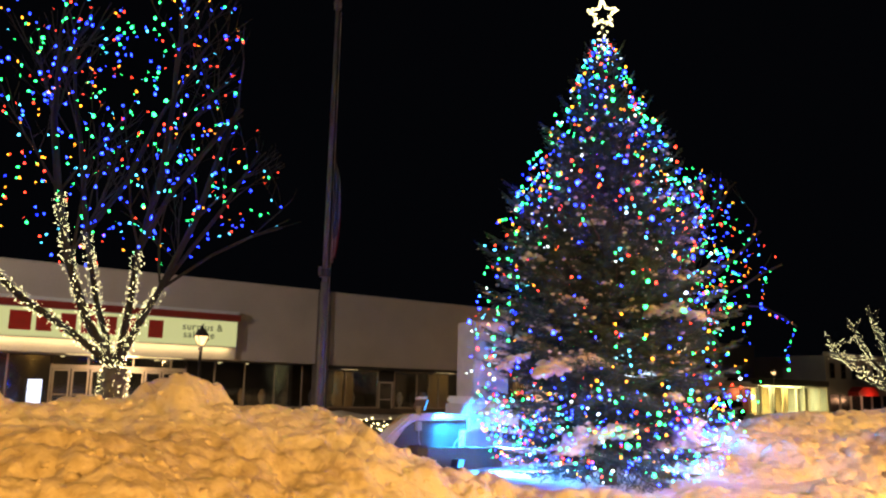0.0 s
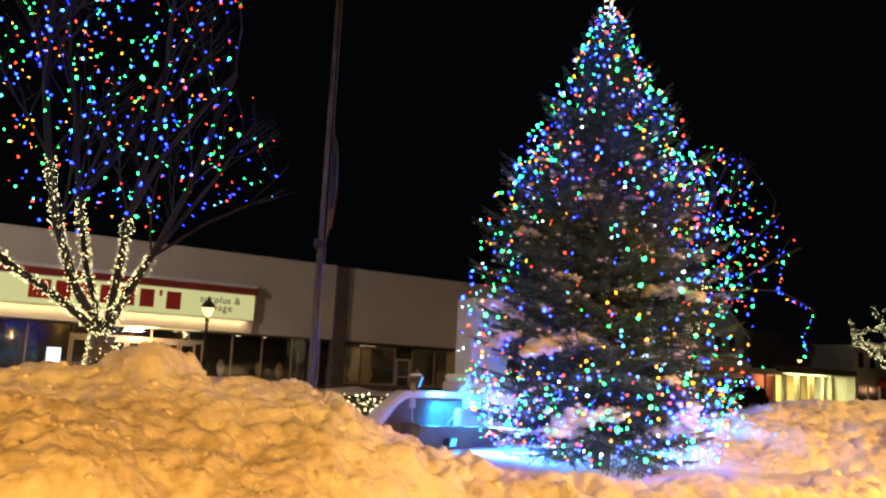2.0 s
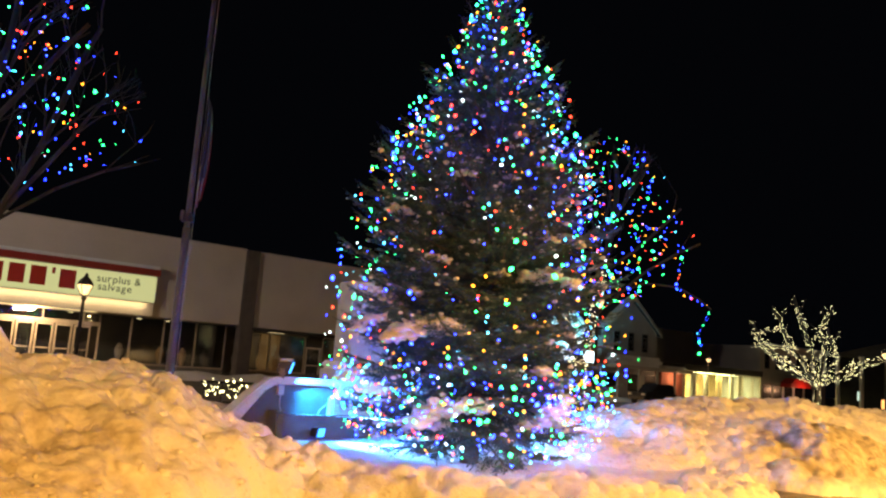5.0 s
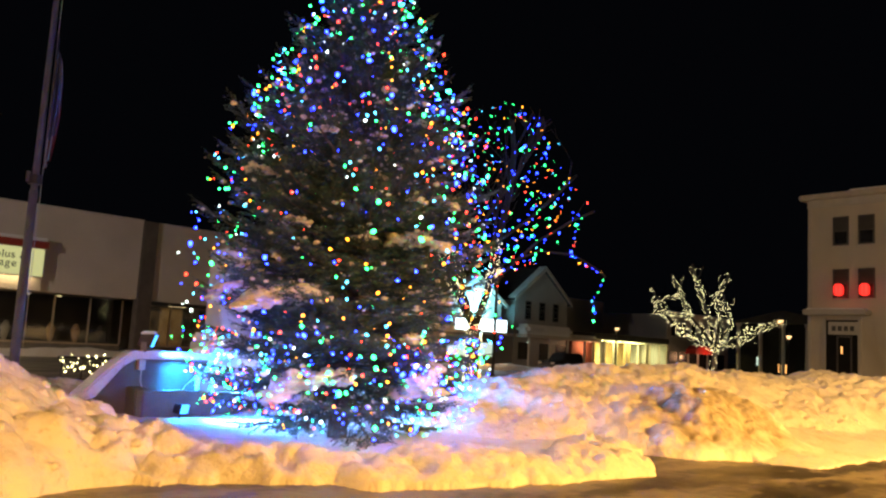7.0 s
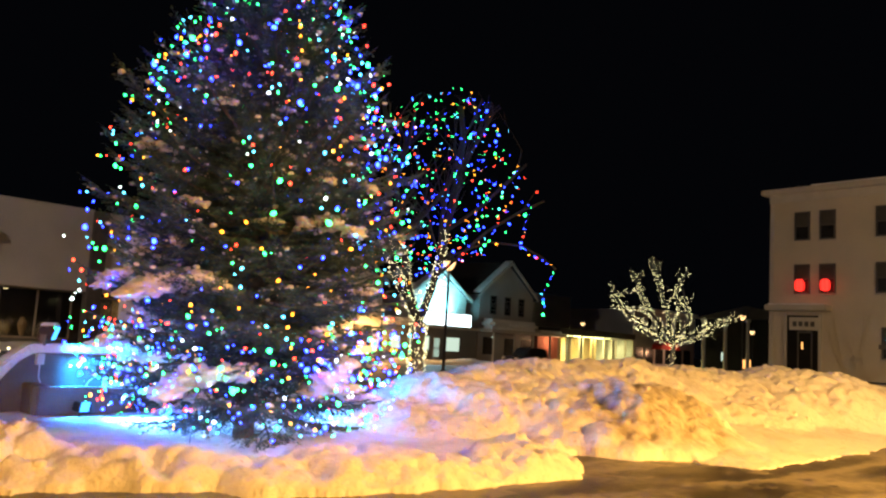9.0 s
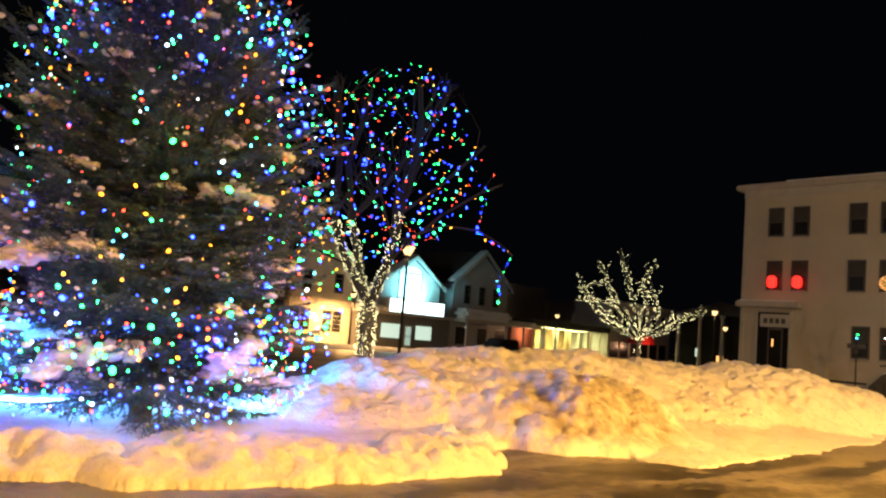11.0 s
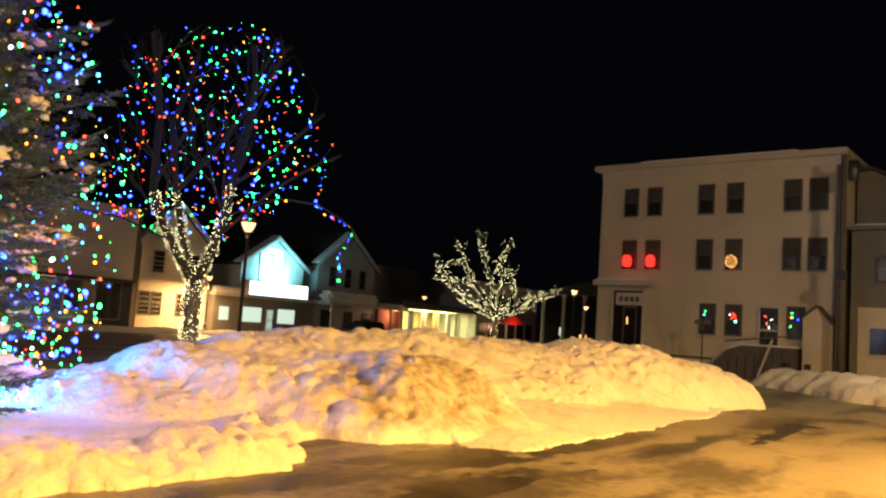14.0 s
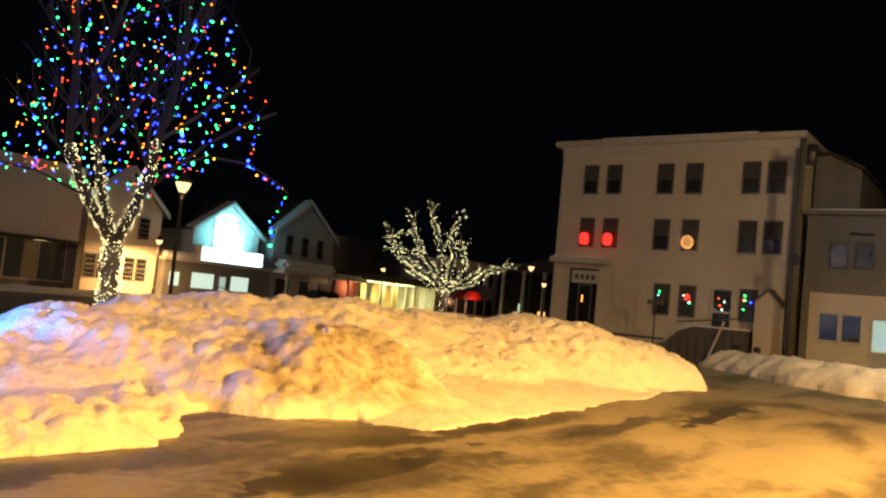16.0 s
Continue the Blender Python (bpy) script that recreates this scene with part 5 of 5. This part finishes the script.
# corner shop entrance; the recess is a flat panel with its shade painted near-black
part("entrance_recess", Shape().box(1.15, -0.06, 0.6, 3.0, -0.024, 4.35), SHADE_BLACK, block, "shop entrance recess, its shade painted as a flat near-black panel")
for x in (1.1, 3.0):
    part("pilaster", Shape().box(x - 0.09, -0.14, 0.3, x + 0.05, -0.003, 4.45), TRIM, block)
part("entrance_door", Shape().box(1.75, -0.1, 0.6, 1.83, -0.062, 3.5).box(2.5, -0.1, 0.6, 2.58, -0.062, 3.5).box(1.83, -0.1, 3.4, 2.5, -0.062, 3.5), FRAME, block)
# a faint orange reflection, put in as a glowing strip
part("reflection_strip", Shape().box(1.98, -0.085, 2.5, 2.06, -0.064, 2.9), ORANGELIT, block, "faint orange reflection drawn as a small glowing strip")
part("shop_board", Shape().box(1.3, -0.12, 3.55, 2.9, -0.064, 4.25), TRIM, block, "pale shop sign")
for k in range(4):
    part("word_bar", Shape().box(1.5 + 0.33 * k, -0.135, 3.75, 1.72 + 0.33 * k, -0.122, 4.02), FRAME, block)
part("shop_cornice", Shape().box(0.12, -0.75, 4.6, 3.6, -0.004, 4.9), TRIM, block, bevel=0.05)
part("cornice_snow", Shape().box(0.3, -0.7, 4.902, 3.45, -0.06, 4.98), SNOW, block, bevel=0.03)
# porch with steps and the gabled bulkhead beside it
part("porch_wall", Shape().prism([(7.7, -0.06), (11.3, -0.06), (11.3, 1.75), (9.0, 1.75), (8.3, 1.5), (7.7, 0.9)], -2.0, -0.05), FRAME, block, "dark boarded porch")
part("porch_snow", Shape().prism([(8.3, 1.51), (9.0, 1.76), (11.3, 1.76), (11.3, 1.84), (8.95, 1.84), (8.28, 1.58)], -1.95, -0.1), SNOW, block)
for k in range(8):
    part("porch_board", Shape().box(7.95 + 0.42 * k, -2.03, 0.0, 8.0 + 0.42 * k, -2.002, 0.95 + 0.1 * k), DARK, block)
part("stair_rail", Shape().tube((9.9, -2.3, 0.3), (10.55, -2.3, 2.1), 0.06, n=6), TRIM, block)
part("stair_rail", Shape().tube((8.2, -2.05, 1.9), (11.2, -2.05, 2.3), 0.04, n=6), FRAME, block)
part("bulkhead", Shape().prism([(11.5, -0.06), (12.65, -0.06), (12.65, 3.1), (12.1, 3.75), (11.5, 3.2)], -0.9, -0.052), CLAP_WHITE, block, "small boarded bulkhead with a gabled roof")
part("bulkhead_roof", Shape().prism([(11.42, 3.13), (12.1, 3.76), (12.75, 3.03), (12.75, 3.13), (12.1, 3.87), (11.42, 3.24)], -1.0, -0.05), FRAME, block)
part("drainpipe", Shape().tube((12.78, -0.14, 0), (12.78, -0.14, 10.7), 0.08, n=8), FRAME, block)
for x in (11.3, 12.2):
    part("ash_bin", Shape().lathe([(0.1, 0), (0.14, 0.1), (0.15, 0.75), (0.17, 0.85), (0.05, 0.9)], 10), DARK, block).location = (x, -2.6, 0.2)
part("base_fence", Shape().box(3.0, -2.6, 0.55, 7.8, -2.52, 0.65).box(3.0, -2.6, 0.95, 7.8, -2.52, 1.05), DARK, block)

utility = thing("utility_pole", (49.2, 4.9, 0), "weathered wooden utility pole with a transformer", "utility pole")
utility.matrix_basis = pose(56.1, 6.05, -0.3) @ Matrix.Scale(1.18, 4)
part("pole", Shape().tube((0, 0, -0.06), (0, 0, 10.8), 0.17, 0.13, 10), BARK, utility, smooth=True)
part("transformer", Shape().tube((0, -0.4, 9.6), (0, -0.4, 10.5), 0.24, n=12), STEEL, utility, smooth=True)
part("meter", Shape().tube((-0.2, 0, 5.2), (-0.35, 0, 5.2), 0.25, n=12), DARK, utility)

annex = thing("two_storey_annex", (52.6, 5.0, 0), "grey two-storey annex with a cream shop front", "house", turn=-90)
annex.matrix_basis = pose(58.76, 5.89, -0.3, 0, 0, -96) @ Matrix.Scale(1.18, 4)
part("wall", Shape().box(0, 0, 3.9, 14, 12, 7.6), ANNEX_GREY, annex)
part("shop_front", Shape().box(0.35, -0.15, -0.06, 14, 12, 3.9), CLAP_WHITE, annex)
part("side_wall", Shape().box(0.0, -0.1, -0.06, 0.348, 12, 3.895), ANNEX_GREY, annex)
part("cornice", Shape().box(-0.1, -0.25, 7.6, 14.2, 12, 7.8), ANNEX_GREY, annex)
part("roof_snow", Shape().box(0.1, -0.15, 7.802, 14.0, 1.6, 7.88), SNOW, annex, bevel=0.03)
part("rear_block", Shape().prism([(-0.2, 7.9), (1.9, 7.9), (1.9, 10.1), (0.5, 10.85), (-0.2, 10.8)], 1.8, 9), ANNEX_GREY, annex)
part("rear_eave", Shape().prism([(-0.25, 10.82), (0.5, 10.87), (2.05, 10.05), (2.05, 10.2), (0.5, 11.02), (-0.25, 10.97)], 1.6, 9.2), ROOF, annex)
for x in (1.46, 2.56, 6.0, 7.1, 10.5):
    window(annex, x, 5.2, 6.27, 0.66, 0)
for x in (1.25, 2.22, 6.0, 7.0, 10.0):
    window(annex, x, 1.72, 2.93, 0.78, -0.15, SASH, False, TRIM)
shop_door(annex, 3.5, -0.2, 0.3, 1.0, 2.65, TRIM)
part("door_light", Shape().box(3.1, -0.163, 1.4, 3.9, -0.152, 2.8), PALELIT, annex, "pale light behind the door glass")
part("cable_bracket", Shape().tube((1.9, -0.05, 6.75), (2.9, -0.05, 6.7), 0.05, n=6), DARK, annex)

# ---- memorial corner behind the tree ----
memorial = thing("memorial_pillar", (12.95, 15.9, 0), "pale granite memorial shaft on a stepped plinth, lit blue", "memorial", turn=-8)
part("plinth", Shape().box(-0.95, -0.8, -0.05, 0.95, 0.8, 0.9), GRANITE, memorial, bevel=0.03)
part("pedestal", Shape().box(-0.72, -0.6, 0.9, 0.72, 0.6, 1.5), GRANITE, memorial, bevel=0.03)
part("shaft", Shape().box(-0.5, -0.42, 1.5, 0.5, 0.42, 3.5), GRANITE, memorial, bevel=0.025)
part("snow_cap", Shape().box(-0.7, -0.58, 1.5, -0.505, 0.58, 1.68), SNOW, memorial, bevel=0.05)
part("snow_cap", Shape().box(-0.5, -0.6, 1.5, 0.66, -0.425, 1.66), SNOW, memorial, bevel=0.05)

low_wall = thing("low_wall", (10.35, 15.5, 0), "low weathered concrete wall with a sloping end under snow", "wall", turn=0)
part("wall", Shape().prism([(-0.62, -0.05), (2.1, -0.05), (2.1, 1.1), (0.3, 1.1), (0.05, 0.95), (-0.45, 0.35)], 0.0, 0.35), CONCRETE, low_wall, bevel=0.02)
part("front_wall", Shape().box(0.15, -0.75, -0.05, 2.3, -0.45, 0.55), CONCRETE, low_wall, bevel=0.02)
part("front_wall", Shape().box(0.15, -0.447, -0.05, 0.42, -0.003, 0.58), CONCRETE, low_wall, bevel=0.02)
part("wall_snow", Shape().prism([(-0.8, 0.28), (-0.45, 0.36), (0.05, 0.96), (0.3, 1.11), (2.1, 1.11), (2.12, 1.24), (0.9, 1.28), (0.2, 1.26), (-0.2, 0.95), (-0.75, 0.42)], -0.06, 0.42), SNOW, low_wall, "thick snow lying along the top", bevel=0.04)

flood = thing("flood_light", (10.85, 15.62, 1.24), "black floodlight with a blue lens and snow on its housing", "floodlight", turn=-35)
part("bracket", Shape().box(-0.05, -0.16, 0.0, 0.05, -0.13, 0.2).box(-0.05, 0.13, 0.0, 0.05, 0.16, 0.2).box(-0.05, -0.13, 0.0, 0.05, 0.13, 0.03), STEEL, flood)
part("housing", Shape().prism([(-0.14, 0.12), (0.12, 0.1), (0.2, 0.36), (-0.08, 0.34)], -0.125, 0.125), DARK, flood, bevel=0.02)
part("lens", Shape().prism([(0.128, 0.11), (0.145, 0.11), (0.215, 0.34), (0.2, 0.34)], -0.11, 0.11), BLUEFLOOD, flood, "glowing blue lens")
part("snow_cap", Shape().prism([(-0.1, 0.345), (0.21, 0.365), (0.18, 0.42), (-0.06, 0.41)], -0.13, 0.13), SNOW, flood, bevel=0.02)
lamp("SPOT", (11.1, 15.3, 1.42), 1700, (0.02, 0.34, 1.0), 0.1, (12.15, 14.6, 0.35), 128)

stake = thing("flood_light", (11.15, 14.55, 0.05), "small ground floodlight with a blue lens standing in the snow", "floodlight", turn=-75)
part("spike", Shape().tube((0, 0, -0.1), (0, 0, 0.16), 0.015, n=6), STEEL, stake)
part("housing", Shape().prism([(-0.1, 0.12), (0.1, 0.1), (0.14, 0.28), (-0.06, 0.28)], -0.1, 0.1), DARK, stake, bevel=0.015)
part("lens", Shape().prism([(0.104, 0.11), (0.115, 0.11), (0.152, 0.27), (0.142, 0.27)], -0.085, 0.085), BLUEFLOOD, stake, "glowing blue lens")
lamp("SPOT", (11.22, 14.3, 0.42), 4600, (0.14, 0.4, 1.0), 0.15, (13.9, 10.6, 1.0), 98)

junction = thing("junction_box", (10.72, 15.42, 0.9), "small white junction box with a cable on the wall", "junction box")
part("box", Shape().box(-0.07, -0.05, 0, 0.07, 0.05, 0.2), CABLE, junction, bevel=0.012)
cord = Shape()  # sagging run to the tree
pts = [(0, -0.02, 0.0), (0, -0.03, -0.22), (0.05, -0.05, -0.36), (0.25, -0.12, -0.40), (0.8, -0.3, -0.38), (1.3, -1.2, -0.32), (1.7, -2.6, -0.3), (1.9, -3.4, -0.35)]
for a, b in zip(pts, pts[1:]):
    cord.tube(a, b, 0.012, n=6)
pts = [(1.75, 0.0, 0.3), (1.2, -0.25, 0.02), (0.75, -0.4, -0.25), (0.5, -0.5, -0.6)]
for a, b in zip(pts, pts[1:]):
    cord.tube(a, b, 0.012, n=6)
part("cable", cord, CABLE, junction, "sagging white extension cable")

rail = thing("railing", (10.2, 18.0, 0), "low dark railing hung with warm white fairy lights", "railing")
for k in range(5):
    part("post", Shape().tube((0.42 * k, 0, -0.05), (0.42 * k, 0, 1.0), 0.025, n=6), DARK, rail)
part("top_rail", Shape().tube((-0.1, 0, 1.0), (1.8, 0, 1.0), 0.03, n=6), DARK, rail)
part("low_rail", Shape().tube((-0.1, 0, 0.55), (1.8, 0, 0.55), 0.02, n=6), DARK, rail)
rngf = random.Random(8)
fairy = [Vector((10.15 + 1.75 * k / 70, 18.0 + rngf.uniform(-0.06, 0.02), 0.85 + 0.14 * math.sin(k * 0.9) + rngf.uniform(-0.12, 0.1))) for k in range(70)]
string_of_lights(fairy, (10.2, 18.0, 0), "tangle of warm white fairy lights on the railing", 0.018, 70, WHITE)

# ---- flagpole ----
pole = thing("flagpole", (8.8, 16.6, 0), "tall grey metal flagpole with its flag at half staff", "flagpole")
part("foot", Shape().lathe([(0.3, -0.05), (0.3, 0.1), (0.2, 0.15), (0.16, 0.3)], 14), CONCRETE, pole)
part("pole", Shape().tube((0, 0, 0.2), (0, 0, 4.2), 0.09, 0.08, 14).tube((0, 0, 4.2), (0, 0, 11.0), 0.065, 0.04, 14), POLE_PAINT, pole, smooth=True)
part("collar", Shape().tube((0, 0, 4.32), (0, 0, 4.5), 0.125, n=14), DARK, pole)
part("cleat", Shape().box(-0.16, -0.03, 4.35, -0.1, 0.03, 4.55), POLE_PAINT, pole)
part("truck", Shape().tube((0, 0, 10.95), (0, 0, 11.12), 0.09, n=10), POLE_PAINT, pole)
part("ball", Shape().ball((0, 0, 11.2), 0.09, 12, 8), POLE_PAINT, pole, smooth=True)
part("halyard", Shape().tube((0.13, 0, 1.2), (0.1, 0, 10.9), 0.006, n=4), CABLE, pole)


def flag_cloth(z0, z1, x0, x1, seed, bend):
    """A hanging cloth gathered in folds along the staff."""
    s, n, m = Shape(), 18, 22
    for j in range(m + 1):
        v = j / m
        for i in range(n + 1):
            u = i / n
            width = x0 + (x1 - x0) * (0.35 + 0.65 * math.sin(math.pi * min(1, 0.15 + v * 0.75)))
            s.v.append((0.12 + u * width, 0.06 * math.sin(u * 14 + seed + v * 2.0) + bend * u * u, z1 - v * (z1 - z0) - 0.55 * u * (z1 - z0) * (1 - v) * 0.5 - 0.1 * math.sin(u * 6)))
    for j in range(m):
        for i in range(n):
            k = j * (n + 1) + i
            s.f.append((k, k + 1, k + n + 2, k + n + 1))
    return s


def flag(place, z0, z1, label):
    t = thing("flag", place, label, "flag", turn=-30)
    cloth = flag_cloth(z0, z1, 0.0, 0.17, 1.0, 0.08)
    me = cloth.mesh("cloth", FLAGRED, True)
    me.materials.append(FLAGWHITE)
    me.materials.append(FLAGBLUE)
    for p in me.polygons:
        j, i = divmod(p.index, 18)
        p.material_index = 2 if (i < 14 and j < 17) else i // 2 % 2
    ob = part("cloth", me, None, t, "red and white striped cloth with a blue corner")
    solid = ob.modifiers.new("thickness", "SOLIDIFY")
    solid.thickness = 0.008
    return t


flag((8.8, 16.6, 0), 4.75, 7.3, "striped flag hanging limp in folds from the pole")

# ---- waiting vehicle on the street ----
def estate_car(place, turn, paint, label):
    t = thing("suv", place, label, "car", turn=turn)
    lower = [(-2.3, 0.35), (-2.25, 0.75), (-2.3, 0.95), (-1.0, 1.05), (1.1, 1.05), (2.2, 0.92), (2.32, 0.7), (2.3, 0.35)]
    part("body", Shape().prism(lower, -0.92, 0.92), paint, t, bevel=0.07)
    part("cabin", Shape().prism([(-2.2, 1.0), (-2.0, 1.62), (-1.6, 1.72), (0.3, 1.72), (1.15, 1.04)], -0.78, 0.78), paint, t, bevel=0.06)
    for y0, y1 in ((-0.79, -0.782), (0.782, 0.79)):
        for a, b in ((-1.95, -1.1), (-1.0, -0.1), (0.0, 0.75)):
            part("side_window", Shape().prism([(a, 1.12), (b, 1.12), (min(b, 0.45) if b > 0.5 else b, 1.6), (a + 0.06, 1.6)], y0, y1), SASH, t)
    for x in (-1.45, 1.45):
        for y in (-0.86, 0.86):
            w = part("wheel", Shape().tube((x, y - 0.11, 0.33), (x, y + 0.11, 0.33), 0.34, n=20), RUBBER, t)
            part("rim", Shape().tube((x, y - 0.118, 0.33), (x, y + 0.118, 0.33), 0.2, n=14), STEEL, w)
    for y in (-0.7, 0.7):
        part("headlight", Shape().box(2.2, y - 0.16, 0.72, 2.34, y + 0.16, 0.88), TRIM, t)
        part("tail_light", Shape().box(-2.34, y - 0.1, 0.8, -2.24, y + 0.1, 1.0), REDTRIM, t)
    part("bumper", Shape().box(-2.4, -0.85, 0.38, -2.2, 0.85, 0.6), DARK, t, bevel=0.04)
    part("bumper", Shape().box(2.2, -0.85, 0.34, 2.42, 0.85, 0.58), DARK, t, bevel=0.04)
    part("roof_rail", Shape().tube((-1.7, -0.68, 1.76), (0.1, -0.68, 1.76), 0.025, n=5), DARK, t)
    part("roof_rail", Shape().tube((-1.7, 0.68, 1.76), (0.1, 0.68, 1.76), 0.025, n=5), DARK, t)
    return t


estate_car((62.7, 43.8, -0.06), 180, CARPAINT, "dark estate car waiting on the snowy street")

# ---- loose lumps thrown from the plough ----
rngc = np.random.RandomState(12)
xs = np.concatenate([rngc.uniform(-3, 9, 700), rngc.uniform(16, 34, 420)])
ys = np.concatenate([rngc.uniform(8.2, 12.4, 700), rngc.uniform(7.6, 12.5, 420)])
zs = snow_height(xs, ys)
lumps = Shape()
for x, y, z in zip(xs, ys, zs):
    if z > 0.12:
        r = random.choice((0.02, 0.025, 0.03, 0.04, 0.055, 0.08))
        lumps.ball((float(x), float(y), float(z) - 0.35 * r), r, 7, 5, random.uniform(0.6, 1.0), 0.35)
clod_ob = new("snow_lump", lumps.mesh("snow_lump", PLOUGHED, True))
tagged(clod_ob, "loose lumps of ploughed snow lying on the banks", "snow lump", kind="stuff")

# ---- small things along the street ----
street_sign = thing("street_sign", (53.2, 12.55, -0.2), "small street sign on a thin dark post before the house", "street sign")
part("post", Shape().tube((0, 0, -0.1), (0, 0, 3.3), 0.04, n=8), DARK, street_sign, smooth=True)
part("plate", Shape().box(-0.02, -0.45, 2.95, 0.02, 0.45, 3.2), FRAME, street_sign)
part("plate", Shape().box(-0.3, -0.02, 2.65, 0.3, 0.02, 2.9), FRAME, street_sign)

planter = thing("street_planter", (38.6, 13.2, -0.2), "low dark street planter heaped with snow", "planter")
part("tub", Shape().lathe([(0.75, -0.05), (0.95, 1.2), (1.0, 1.32), (0.85, 1.34)], 16), DARK, planter, smooth=True)
heap = Shape().ball((0, 0, 1.3), 0.92, 18, 11, 0.5, 0.12)
part("snow_heap", heap, PLOUGHED, planter, smooth=True)

corner_shop = thing("corner_shop", (104, 33.0, 0), "far two-storey shop with warm lit windows", "shop", turn=-58)
part("wall", Shape().box(0, 0, -0.06, 9, 6, 7.4), CLAP_GREY, corner_shop)
part("cornice", Shape().box(-0.2, -0.3, 7.4, 9.2, 6, 7.8), TRIM, corner_shop)
for x in (1.2, 3.4, 5.6, 7.6):
    window(corner_shop, x, 4.6, 6.2, 1.1, 0, ORANGELIT if x in (3.4, 5.6) else SASH)
    window(corner_shop, x, 0.9, 2.6, 1.5, 0, PALELIT if x == 5.6 else ORANGELIT if x == 3.4 else SASH)
